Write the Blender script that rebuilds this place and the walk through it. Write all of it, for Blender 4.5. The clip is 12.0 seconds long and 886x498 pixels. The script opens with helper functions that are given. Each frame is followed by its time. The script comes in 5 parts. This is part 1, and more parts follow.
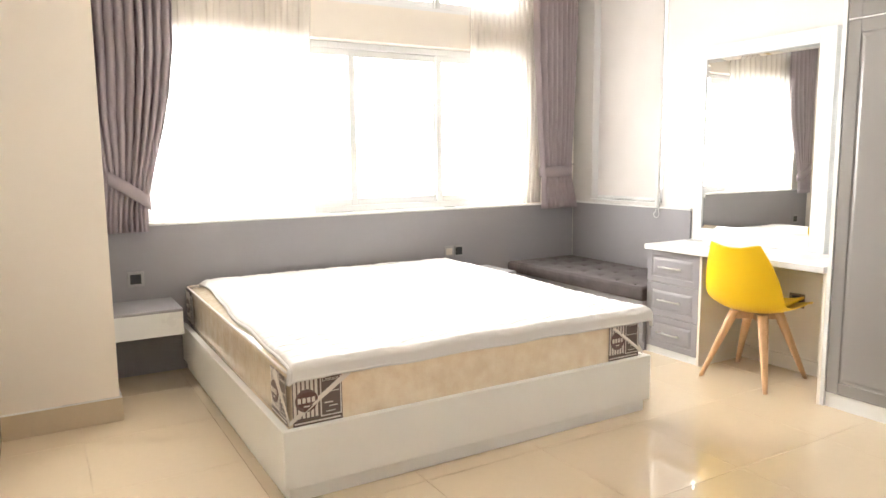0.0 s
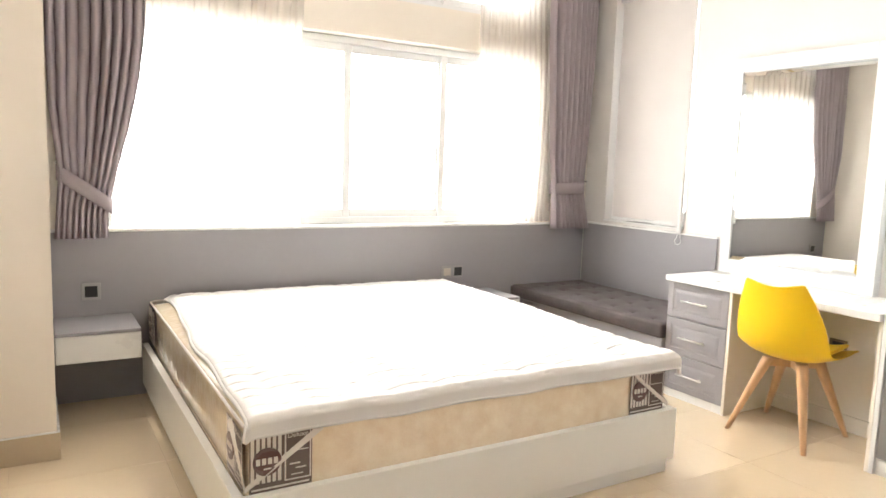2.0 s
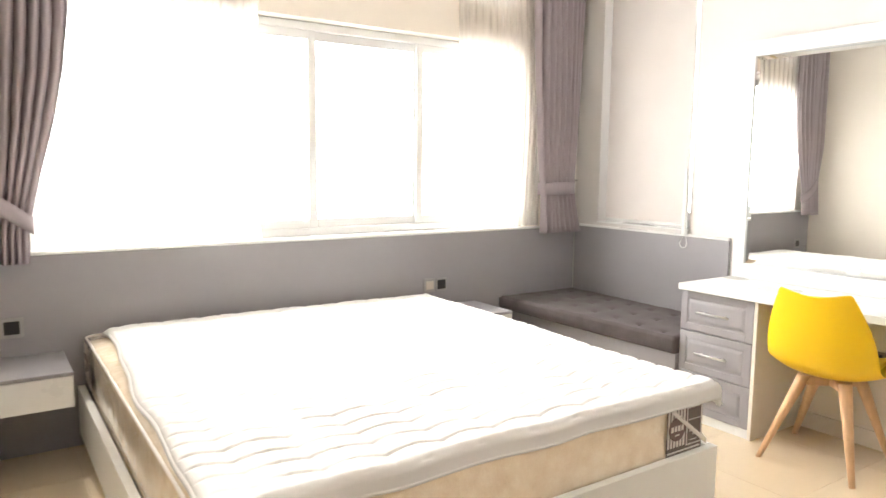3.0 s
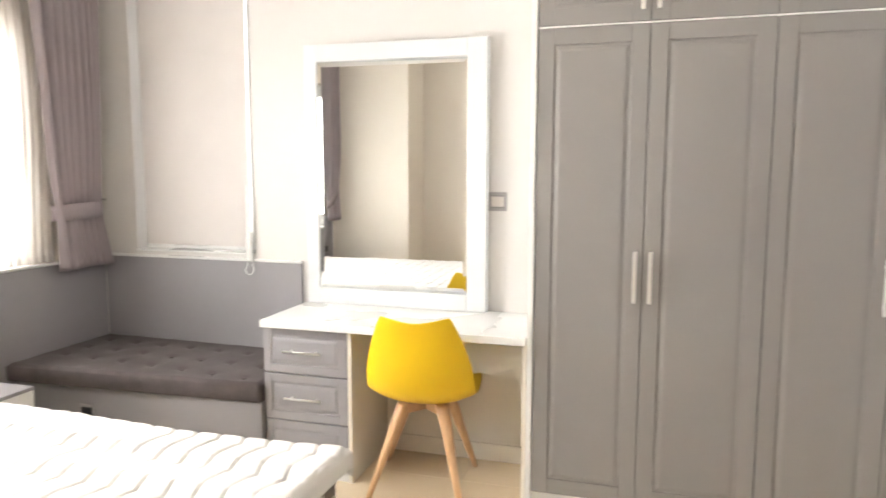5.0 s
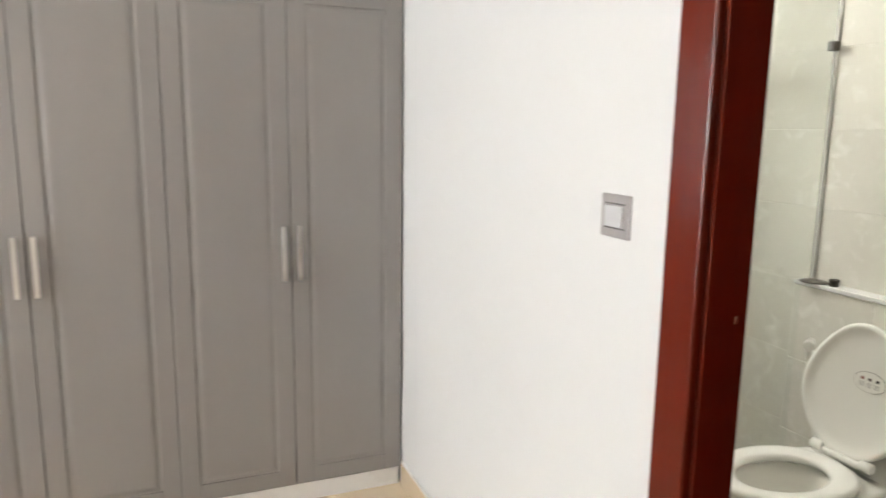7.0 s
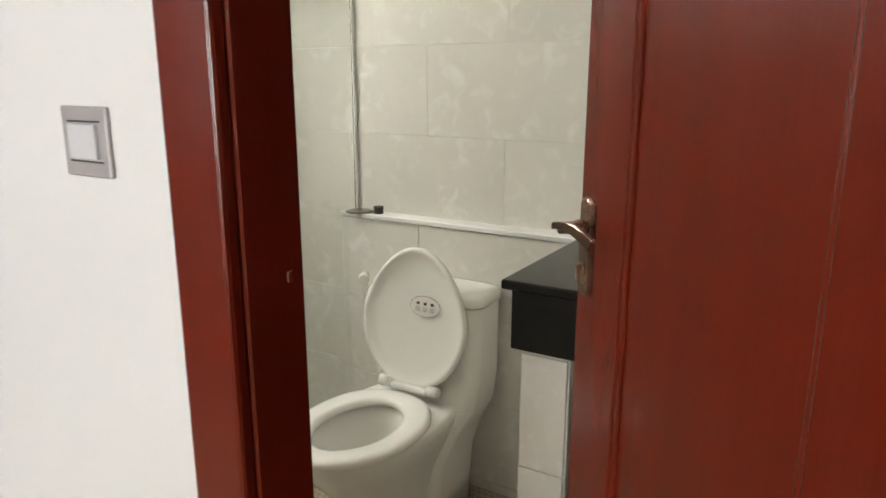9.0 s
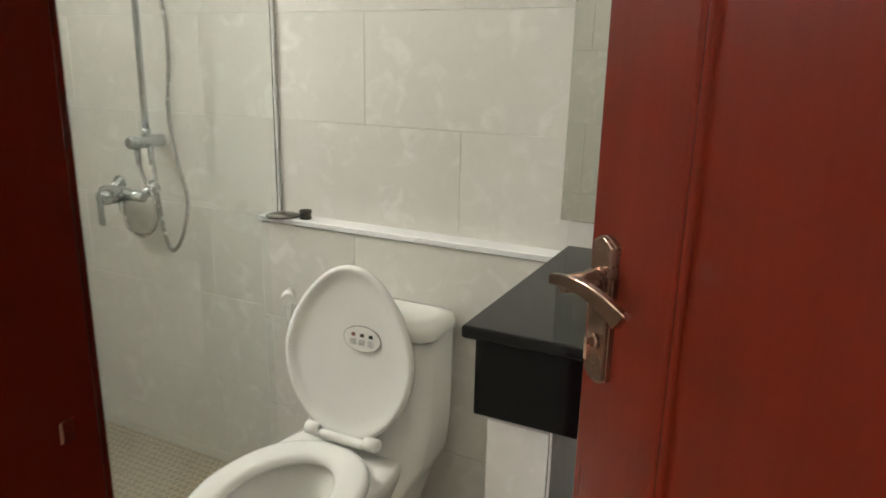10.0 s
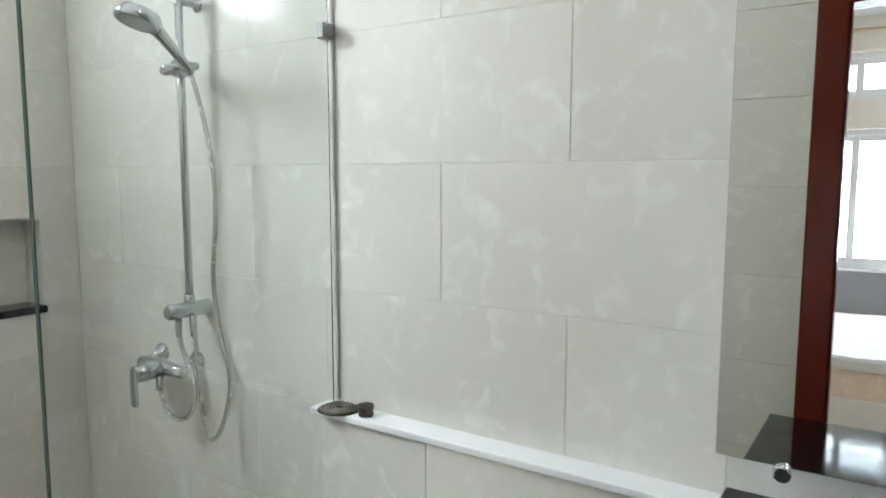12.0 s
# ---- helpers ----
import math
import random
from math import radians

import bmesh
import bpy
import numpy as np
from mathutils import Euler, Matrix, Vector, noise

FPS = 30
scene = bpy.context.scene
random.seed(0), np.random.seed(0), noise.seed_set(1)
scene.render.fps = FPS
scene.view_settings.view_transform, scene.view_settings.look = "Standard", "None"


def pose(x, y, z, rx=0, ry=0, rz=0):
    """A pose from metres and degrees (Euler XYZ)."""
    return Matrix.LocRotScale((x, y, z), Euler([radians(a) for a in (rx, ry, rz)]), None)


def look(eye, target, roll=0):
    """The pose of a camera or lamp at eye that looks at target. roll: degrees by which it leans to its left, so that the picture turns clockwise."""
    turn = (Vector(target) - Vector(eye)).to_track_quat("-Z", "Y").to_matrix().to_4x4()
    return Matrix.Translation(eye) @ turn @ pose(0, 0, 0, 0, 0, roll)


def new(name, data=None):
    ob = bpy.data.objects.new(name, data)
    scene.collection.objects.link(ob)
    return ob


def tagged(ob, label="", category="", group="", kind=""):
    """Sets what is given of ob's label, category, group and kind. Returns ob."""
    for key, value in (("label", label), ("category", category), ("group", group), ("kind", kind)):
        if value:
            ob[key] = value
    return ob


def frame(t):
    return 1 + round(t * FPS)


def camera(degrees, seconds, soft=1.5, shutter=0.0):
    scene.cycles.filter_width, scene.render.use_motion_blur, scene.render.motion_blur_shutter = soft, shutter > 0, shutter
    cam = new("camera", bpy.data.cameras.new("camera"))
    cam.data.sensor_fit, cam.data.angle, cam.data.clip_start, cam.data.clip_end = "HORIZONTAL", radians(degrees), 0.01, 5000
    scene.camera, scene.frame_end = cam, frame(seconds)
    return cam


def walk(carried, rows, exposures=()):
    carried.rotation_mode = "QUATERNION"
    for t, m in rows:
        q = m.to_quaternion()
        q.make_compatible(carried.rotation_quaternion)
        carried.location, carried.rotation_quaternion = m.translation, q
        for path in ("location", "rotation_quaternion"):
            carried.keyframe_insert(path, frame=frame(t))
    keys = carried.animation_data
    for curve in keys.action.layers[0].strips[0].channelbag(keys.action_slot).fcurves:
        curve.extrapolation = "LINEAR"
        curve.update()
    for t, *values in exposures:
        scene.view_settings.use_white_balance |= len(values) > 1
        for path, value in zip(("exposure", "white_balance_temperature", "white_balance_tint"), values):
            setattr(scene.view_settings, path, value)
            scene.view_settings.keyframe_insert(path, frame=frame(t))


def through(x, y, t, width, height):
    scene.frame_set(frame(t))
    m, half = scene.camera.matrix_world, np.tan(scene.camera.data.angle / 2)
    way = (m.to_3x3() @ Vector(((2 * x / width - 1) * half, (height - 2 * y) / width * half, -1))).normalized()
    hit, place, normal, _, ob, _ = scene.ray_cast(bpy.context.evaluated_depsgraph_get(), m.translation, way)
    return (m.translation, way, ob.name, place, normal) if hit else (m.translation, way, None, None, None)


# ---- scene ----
cam = camera(65.2, 12.0, shutter=0.3)
PATH = [
    (0, (1.909, 1.799, 1.327), (2.911, 3.51, 1.067), -0.6),
    (0.5, (1.889, 1.83, 1.34), (2.918, 3.529, 1.11), 0.1),
    (1, (1.874, 1.933, 1.335), (2.972, 3.589, 1.108), -0.5),
    (1.5, (1.958, 2.05, 1.374), (3.13, 3.651, 1.123), -0.6),
    (2, (2.147, 2.238, 1.34), (3.161, 3.946, 1.105), 1.9),
    (2.5, (2.266, 2.465, 1.352), (3.237, 4.194, 1.094), 1.2),
    (2.7, (2.268, 2.583, 1.35), (3.285, 4.287, 1.101), 0.9),
    (4.3, (2.616, 3.292, 1.421), (4.246, 4.428, 1.187), 0.3),
    (4.5, (2.627, 3.341, 1.44), (4.365, 4.302, 1.204), -0.2),
    (5, (2.65, 3.402, 1.433), (4.556, 3.964, 1.205), 0.1),
    (5.5, (2.689, 3.368, 1.449), (4.663, 3.584, 1.208), 1.0),
    (6, (2.733, 3.304, 1.486), (4.706, 3.13, 1.21), 0.8),
    (6.5, (2.766, 3.231, 1.475), (4.683, 2.746, 1.176), 1.1),
    (7, (2.858, 2.995, 1.48), (4.681, 2.246, 1.141), 0.8),
    (7.5, (2.938, 2.826, 1.449), (4.617, 1.794, 1.11), 1.7),
    (7.7, (2.963, 2.794, 1.426), (4.545, 1.62, 1.08), 1.8),
    (9.3, (3.25, 2.553, 1.383), (4.197, 0.862, 0.891), 0.5),
    (9.5, (3.29, 2.463, 1.383), (4.224, 0.77, 0.871), 1.0),
    (10, (3.407, 2.279, 1.371), (4.26, 0.546, 0.854), 1.2),
    (10.5, (3.528, 2.162, 1.385), (4.195, 0.336, 0.913), 0.7),
    (11, (3.586, 2.006, 1.38), (4.349, 0.211, 0.939), 2.1),
    (11.5, (3.616, 1.901, 1.402), (4.61, 0.192, 1.102), 1.0),
    (12, (3.636, 1.87, 1.476), (4.74, 0.216, 1.264), -0.0),
]
walk(cam, [(t, look(eye, target, roll)) for t, eye, target, roll in PATH],
     [(0, 0.36, 6500, 10), (2.7, 0.33, 6500, 10), (4.3, 0.26, 6500, 10), (5, 0.15, 6500, 10), (5.5, 0.08, 6500, 10), (6.5, -0.06, 6450, 10), (7, -0.10, 6400, 10),
      (7.7, -0.16, 6450, 10), (9.3, -0.26, 6400, 10), (10, -0.27, 6300, 10), (11, -0.22, 5700, 10), (12, -0.12, 5480, 10)])

# ---- world, light, exposure ----
world = bpy.data.worlds.new("sky_world")
scene.world = world
world.use_nodes = True
_n = world.node_tree.nodes
_sky = _n.new("ShaderNodeTexSky")
_sky.sky_type = "NISHITA"
_sky.sun_disc = False
_sky.sun_elevation = radians(55)
_sky.sun_rotation = radians(160)
_n["Background"].inputs["Strength"].default_value = 0.15
world.node_tree.links.new(_sky.outputs["Color"], _n["Background"].inputs["Color"])


def lamp(name, kind, m, energy, color=(1, 1, 1), size=1.0, size_y=None, angle=None, spread=180):
    d = bpy.data.lights.new(name, kind)
    d.energy = energy
    d.color = color
    if kind == "AREA":
        d.size = size
        d.spread = radians(spread)
        if size_y:
            d.shape = "RECTANGLE"
            d.size_y = size_y
    if kind == "SUN":
        d.angle = angle
    if kind in ("SPOT", "POINT"):
        d.shadow_soft_size = size
    ob = new(name, d)
    ob.matrix_world = m
    return ob


lamp("sun", "SUN", look((4, 0, 30), (4.6, -14, 0)), 2.5, (1.0, 0.95, 0.88), angle=radians(3))
# skylight entering by the two bedroom windows and the high bathroom window
lamp("window_daylight", "AREA", look((3.92, 6.66, 1.75), (3.92, 0, 1.3)), 172, (1.0, 0.97, 0.95), 2.9, 1.6, spread=138)
lamp("side_window_daylight", "AREA", look((6.20, 5.83, 1.75), (0, 5.83, 1.4)), 5, (1.0, 0.96, 0.92), 0.66, 1.4)
lamp("bath_window_daylight", "AREA", look((5.985, 1.40, 2.295), (4.2, 1.05, 1.2)), 45, (1.0, 0.985, 0.89), 0.34, 0.38)
lamp("ceiling_lamp_light", "POINT", pose(3.6, 3.9, 2.95), 17, (1.0, 0.86, 0.69), 0.09)
lamp("bath_lamp_light", "AREA", look((4.0, 1.30, 2.70), (4.0, 1.30, 0)), 1.2, (1.0, 0.97, 0.92), 0.22, 0.22)

# ---- helpers of this scene ----
def T(*v):
    return Matrix.Translation(v)


def box(bm, a, b, bevel=0.0, seg=1, m=None):
    """An axis-aligned box from corner a to corner b, with rounded edges, added to bm."""
    lo = [min(p, q) for p, q in zip(a, b)]
    hi = [max(p, q) for p, q in zip(a, b)]
    vs = [bm.verts.new((x, y, z)) for z in (lo[2], hi[2]) for y in (lo[1], hi[1]) for x in (lo[0], hi[0])]
    fs = [bm.faces.new([vs[i] for i in f]) for f in
          ((0, 2, 3, 1), (4, 5, 7, 6), (0, 1, 5, 4), (2, 6, 7, 3), (0, 4, 6, 2), (1, 3, 7, 5))]
    out = vs
    if bevel > 0:
        es = list({e for f in fs for e in f.edges})
        r = bmesh.ops.bevel(bm, geom=es, offset=bevel, segments=seg, affect="EDGES", profile=0.5)
        out = list({v for f in r["faces"] for v in f.verts} | {v for v in vs if v.is_valid})
    if m is not None:
        bmesh.ops.transform(bm, matrix=m, verts=out)
    return out


def boxes(*specs, bevel=0.0, seg=1, m=None):
    bm = bmesh.new()
    for a, b in specs:
        box(bm, a, b, bevel, seg)
    if m is not None:
        bmesh.ops.transform(bm, matrix=m, verts=bm.verts)
    return bm


def tube(bm, pts, r, n=10, cap=True):
    """A round tube of radius r (or radii) along points."""
    pts = [Vector(p) for p in pts]
    rings = []
    up = None
    for i, p in enumerate(pts):
        d = (pts[min(i + 1, len(pts) - 1)] - pts[max(i - 1, 0)]).normalized()
        if up is None:
            up = d.orthogonal().normalized()
        up = (up - d * up.dot(d)).normalized()
        side = d.cross(up)
        rr = r[i] if isinstance(r, (list, tuple)) else r
        rings.append([bm.verts.new(p + (up * math.cos(a) + side * math.sin(a)) * rr)
                      for a in (2 * math.pi * k / n for k in range(n))])
    for a, b in zip(rings, rings[1:]):
        for k in range(n):
            f = bm.faces.new((a[k], a[(k + 1) % n], b[(k + 1) % n], b[k]))
            f.smooth = True
    if cap:
        bm.faces.new(rings[0][::-1])
        bm.faces.new(rings[-1])
    return rings


def loft(bm, rings, close=True, cap0=True, cap1=True, smooth=True):
    """Skins rings of points of equal count."""
    vs = [[bm.verts.new(p) for p in r] for r in rings]
    n = len(vs[0])
    for a, b in zip(vs, vs[1:]):
        for k in range(n if close else n - 1):
            f = bm.faces.new((a[k], a[(k + 1) % n], b[(k + 1) % n], b[k]))
            f.smooth = smooth
    if close and cap0:
        bm.faces.new(vs[0][::-1])
    if close and cap1:
        bm.faces.new(vs[-1])
    return vs


def spline(pts, n=8):
    """A smooth line through points."""
    p = [Vector(v) for v in pts]
    out = []
    for i in range(len(p) - 1):
        a, b, c, d = p[max(i - 1, 0)], p[i], p[i + 1], p[min(i + 2, len(p) - 1)]
        for k in range(n):
            t = k / n
            out.append(0.5 * (2 * b + (c - a) * t + (2 * a - 5 * b + 4 * c - d) * t * t + (3 * b - a - 3 * c + d) * t ** 3))
    out.append(p[-1])
    return out


def thing(name, label, category, at=(0, 0, 0), group="", kind=""):
    """An Empty at the base of a thing; its parts are built in world places."""
    e = new(name)
    e.location = at
    e.empty_display_size = 0.1
    return tagged(e, label, category, group, kind)


def mesh_of(name, bm, material, smooth=False):
    bmesh.ops.recalc_face_normals(bm, faces=bm.faces)
    me = bpy.data.meshes.new(name)
    if smooth:
        for f in bm.faces:
            f.smooth = True
    bm.to_mesh(me)
    bm.free()
    me.materials.append(material)
    return me


def part(name, bm, material, parent=None, label="", smooth=False):
    """One mesh object out of bm, under a thing or a part (or alone)."""
    ob = new(name, mesh_of(name, bm, material, smooth))
    if parent is not None:
        ob.parent = parent
        if parent.type == "EMPTY":
            ob.matrix_parent_inverse = parent.matrix_basis.inverted()
        if label:
            tagged(ob, label)
    return ob


def solid(name, bm, material, label, category, group="", kind="", smooth=False):
    """A thing of one mesh."""
    return tagged(part(name, bm, material, smooth=smooth), label, category, group, kind)


# ---- materials ----
def mat(name, color, rough=0.5, metal=0.0, var=0.06, scale=6.0, bump=0.0, bscale=120.0, coat=0.0, spec=0.5,
        dark=None, stretch=(1, 1, 1), rvar=0.08, piece=0.0, sheen=0.0):
    """A surface with colour variation at two scales, uneven gloss and fine relief."""
    m = bpy.data.materials.new(name)
    m.use_nodes = True
    nt = m.node_tree
    b = nt.nodes["Principled BSDF"]
    L = nt.links.new
    tc = nt.nodes.new("ShaderNodeTexCoord")
    mp = nt.nodes.new("ShaderNodeMapping")
    mp.inputs["Scale"].default_value = stretch
    L(tc.outputs["Object"], mp.inputs["Vector"])
    big = nt.nodes.new("ShaderNodeTexNoise")
    big.inputs["Scale"].default_value = scale
    big.inputs["Detail"].default_value = 6
    fine = nt.nodes.new("ShaderNodeTexNoise")
    fine.inputs["Scale"].default_value = scale * 14
    fine.inputs["Detail"].default_value = 3
    L(mp.outputs["Vector"], big.inputs["Vector"])
    L(mp.outputs["Vector"], fine.inputs["Vector"])
    mix = nt.nodes.new("ShaderNodeMath")
    mix.operation = "MULTIPLY_ADD"
    mix.inputs[1].default_value = 0.35
    L(fine.outputs["Fac"], mix.inputs[0])
    L(big.outputs["Fac"], mix.inputs[2])
    ramp = nt.nodes.new("ShaderNodeValToRGB")
    d = dark or [c * (1 - 2 * var) for c in color]
    ramp.color_ramp.elements[0].position = 0.25
    ramp.color_ramp.elements[1].position = 1.0
    ramp.color_ramp.elements[0].color = (*d, 1)
    ramp.color_ramp.elements[1].color = (*[min(1, c * (1 + var * 0.5)) for c in color], 1)
    L(mix.outputs[0], ramp.inputs["Fac"])
    out = ramp.outputs["Color"]
    if piece:
        oi = nt.nodes.new("ShaderNodeObjectInfo")
        mr = nt.nodes.new("ShaderNodeMapRange")
        mr.inputs["To Min"].default_value = 1 - piece
        mr.inputs["To Max"].default_value = 1 + piece
        L(oi.outputs["Random"], mr.inputs["Value"])
        hs = nt.nodes.new("ShaderNodeHueSaturation")
        L(mr.outputs["Result"], hs.inputs["Value"])
        L(out, hs.inputs["Color"])
        out = hs.outputs["Color"]
        ad = nt.nodes.new("ShaderNodeVectorMath")
        ad.operation = "ADD"
        sc = nt.nodes.new("ShaderNodeVectorMath")
        sc.operation = "SCALE"
        sc.inputs[0].default_value = (7.3, 5.1, 9.7)
        L(oi.outputs["Random"], sc.inputs["Scale"])
        L(tc.outputs["Object"], ad.inputs[0])
        L(sc.outputs[0], ad.inputs[1])
        L(ad.outputs[0], mp.inputs["Vector"])
    L(out, b.inputs["Base Color"])
    rr = nt.nodes.new("ShaderNodeMapRange")
    rr.inputs["To Min"].default_value = max(0.0, rough - rvar)
    rr.inputs["To Max"].default_value = min(1.0, rough + rvar)
    L(big.outputs["Fac"], rr.inputs["Value"])
    L(rr.outputs["Result"], b.inputs["Roughness"])
    b.inputs["Metallic"].default_value = metal
    b.inputs["Coat Weight"].default_value = coat
    b.inputs["Coat Roughness"].default_value = 0.08
    b.inputs["Specular IOR Level"].default_value = spec
    b.inputs["Sheen Weight"].default_value = sheen
    if bump:
        bn = nt.nodes.new("ShaderNodeTexNoise")
        bn.inputs["Scale"].default_value = bscale
        bn.inputs["Detail"].default_value = 4
        L(mp.outputs["Vector"], bn.inputs["Vector"])
        bp = nt.nodes.new("ShaderNodeBump")
        bp.inputs["Strength"].default_value = bump
        bp.inputs["Distance"].default_value = 0.002
        L(bn.outputs["Fac"], bp.inputs["Height"])
        L(bp.outputs["Normal"], b.inputs["Normal"])
    return m


def glass_mat(name, color=(0.97, 1.0, 0.985), rough=0.0):
    m = bpy.data.materials.new(name)
    m.use_nodes = True
    b = m.node_tree.nodes["Principled BSDF"]
    b.inputs["Base Color"].default_value = (*color, 1)
    b.inputs["Roughness"].default_value = rough
    b.inputs["Transmission Weight"].default_value = 1.0
    b.inputs["IOR"].default_value = 1.45
    return m


def cloth_mat(name, color, through=0.5, clear=0.0, var=0.05, weave=900.0):
    """Thin cloth: part of the light passes, part of the sight where clear."""
    m = bpy.data.materials.new(name)
    m.use_nodes = True
    nt = m.node_tree
    nt.nodes.remove(nt.nodes["Principled BSDF"])
    L = nt.links.new
    tc = nt.nodes.new("ShaderNodeTexCoord")
    no = nt.nodes.new("ShaderNodeTexNoise")
    no.inputs["Scale"].default_value = 5
    no.inputs["Detail"].default_value = 5
    wv = nt.nodes.new("ShaderNodeTexNoise")
    wv.inputs["Scale"].default_value = weave
    L(tc.outputs["Object"], no.inputs["Vector"])
    L(tc.outputs["Object"], wv.inputs["Vector"])
    ramp = nt.nodes.new("ShaderNodeValToRGB")
    ramp.color_ramp.elements[0].color = (*[c * (1 - var) for c in color], 1)
    ramp.color_ramp.elements[1].color = (*[min(1, c * (1 + var)) for c in color], 1)
    L(no.outputs["Fac"], ramp.inputs["Fac"])
    bp = nt.nodes.new("ShaderNodeBump")
    bp.inputs["Strength"].default_value = 0.25
    bp.inputs["Distance"].default_value = 0.001
    L(wv.outputs["Fac"], bp.inputs["Height"])
    d = nt.nodes.new("ShaderNodeBsdfDiffuse")
    t = nt.nodes.new("ShaderNodeBsdfTranslucent")
    for s in (d, t):
        L(ramp.outputs["Color"], s.inputs["Color"])
        L(bp.outputs["Normal"], s.inputs["Normal"])
    mx = nt.nodes.new("ShaderNodeMixShader")
    mx.inputs["Fac"].default_value = through
    L(d.outputs[0], mx.inputs[1])
    L(t.outputs[0], mx.inputs[2])
    out = mx.outputs[0]
    if clear:
        tr = nt.nodes.new("ShaderNodeBsdfTransparent")
        m2 = nt.nodes.new("ShaderNodeMixShader")
        m2.inputs["Fac"].default_value = clear
        L(out, m2.inputs[1])
        L(tr.outputs[0], m2.inputs[2])
        out = m2.outputs[0]
    L(out, nt.nodes["Material Output"].inputs["Surface"])
    return m


def glow_mat(name, color, strength):
    m = bpy.data.materials.new(name)
    m.use_nodes = True
    b = m.node_tree.nodes["Principled BSDF"]
    b.inputs["Base Color"].default_value = (*color, 1)
    b.inputs["Emission Color"].default_value = (*color, 1)
    b.inputs["Emission Strength"].default_value = strength
    return m


def tile_mat():
    """Cream glazed tile with pale wispy clouds and faint veins, different on each tile."""
    m = mat("marbled cream wall tile", (0.665, 0.643, 0.585), 0.11, var=0.045, scale=3.0, piece=0.02, rvar=0.03)
    nt = m.node_tree
    L = nt.links.new
    b = nt.nodes["Principled BSDF"]
    old = b.inputs["Base Color"].links[0].from_socket
    mp = nt.nodes["Mapping"]
    w = nt.nodes.new("ShaderNodeTexNoise")
    w.inputs["Scale"].default_value = 14.0
    w.inputs["Detail"].default_value = 7
    w.inputs["Distortion"].default_value = 0.9
    L(mp.outputs["Vector"], w.inputs["Vector"])
    r = nt.nodes.new("ShaderNodeMapRange")
    r.inputs["From Min"].default_value, r.inputs["From Max"].default_value = 0.54, 0.74
    r.inputs["To Max"].default_value = 0.5
    L(w.outputs["Fac"], r.inputs["Value"])
    mx = nt.nodes.new("ShaderNodeMix")
    mx.data_type = "RGBA"
    for k in mx.inputs:
        if k.identifier == "B_Color":
            k.default_value = (0.82, 0.805, 0.765, 1)
        if k.identifier == "A_Color":
            L(old, k)
        if k.identifier == "Factor_Float":
            L(r.outputs["Result"], k)
    for k in mx.outputs:
        if k.identifier == "Result_Color":
            L(k, b.inputs["Base Color"])
    return m


M_WALL = mat("cream wall paint", (0.80, 0.74, 0.66), 0.55, var=0.02, scale=1.5, bump=0.12, bscale=260)
M_WALLW = mat("white wall paint", (0.63, 0.605, 0.585), 0.5, var=0.02, scale=1.5, bump=0.12, bscale=260)
M_WALLS = mat("cool white wall paint", (0.62, 0.63, 0.636), 0.5, var=0.02, scale=1.5, bump=0.12, bscale=260)
M_MFRAME = mat("white mirror surround", (0.66, 0.675, 0.685), 0.3, var=0.02, scale=2, bump=0.02, bscale=200)
M_CEIL = mat("ceiling paint", (0.84, 0.82, 0.79), 0.7, var=0.02, scale=1.2, bump=0.08, bscale=200)
M_GREY = mat("grey lacquered panel", (0.283, 0.272, 0.287), 0.38, var=0.03, scale=2, bump=0.03, bscale=400)
M_WARD = mat("grey wardrobe lacquer", (0.236, 0.224, 0.217), 0.25, var=0.015, scale=1.2, bump=0.02, bscale=300, rvar=0.03)
M_WHITE = mat("white lacquered board", (0.74, 0.74, 0.725), 0.28, var=0.02, scale=2, bump=0.02, bscale=200)
M_BEDWHITE = mat("white bed board", (0.86, 0.855, 0.81), 0.35, var=0.02, scale=2, bump=0.02, bscale=200)
M_CREAMB = mat("cream board", (0.78, 0.73, 0.64), 0.4, var=0.02, scale=2)
M_FLOOR = mat("polished beige floor tile", (0.70, 0.58, 0.415), 0.02, var=0.035, scale=2.2, rvar=0.01, piece=0.015, spec=0.6, coat=0.6)
M_GROUT = mat("tile grout", (0.58, 0.48, 0.35), 0.8, var=0.08, scale=20)
M_SKIRT = mat("beige tile skirting", (0.55, 0.45, 0.32), 0.18, var=0.05, scale=4)
M_RED = mat("red brown varnished wood", (0.094, 0.0095, 0.0035), 0.25, var=0.13, scale=2.0, stretch=(6, 6, 0.4), coat=0.0, spec=0.30, bump=0.06, bscale=60, rvar=0.06)
M_CHROME = mat("chrome", (0.54, 0.56, 0.57), 0.12, 1.0, var=0.03, scale=8, rvar=0.04)
M_STEEL = mat("brushed steel", (0.66, 0.65, 0.63), 0.32, 1.0, var=0.05, scale=20, stretch=(1, 1, 12))
M_BRONZE = mat("antique copper", (0.36, 0.235, 0.18), 0.26, 1.0, var=0.25, scale=18, rvar=0.08)
M_CERAMIC = mat("white ceramic", (0.78, 0.77, 0.72), 0.08, var=0.01, scale=3, rvar=0.02, coat=0.3)
M_PLASTIC = mat("white plastic", (0.80, 0.79, 0.75), 0.22, var=0.01, scale=5)
M_GRANITE = mat("black granite", (0.006, 0.006, 0.0065), 0.06, var=0.5, scale=90, rvar=0.02, spec=0.4)
M_YELLOW = mat("yellow moulded plastic", (0.80, 0.52, 0.008), 0.38, var=0.02, scale=3, bump=0.03, bscale=500)
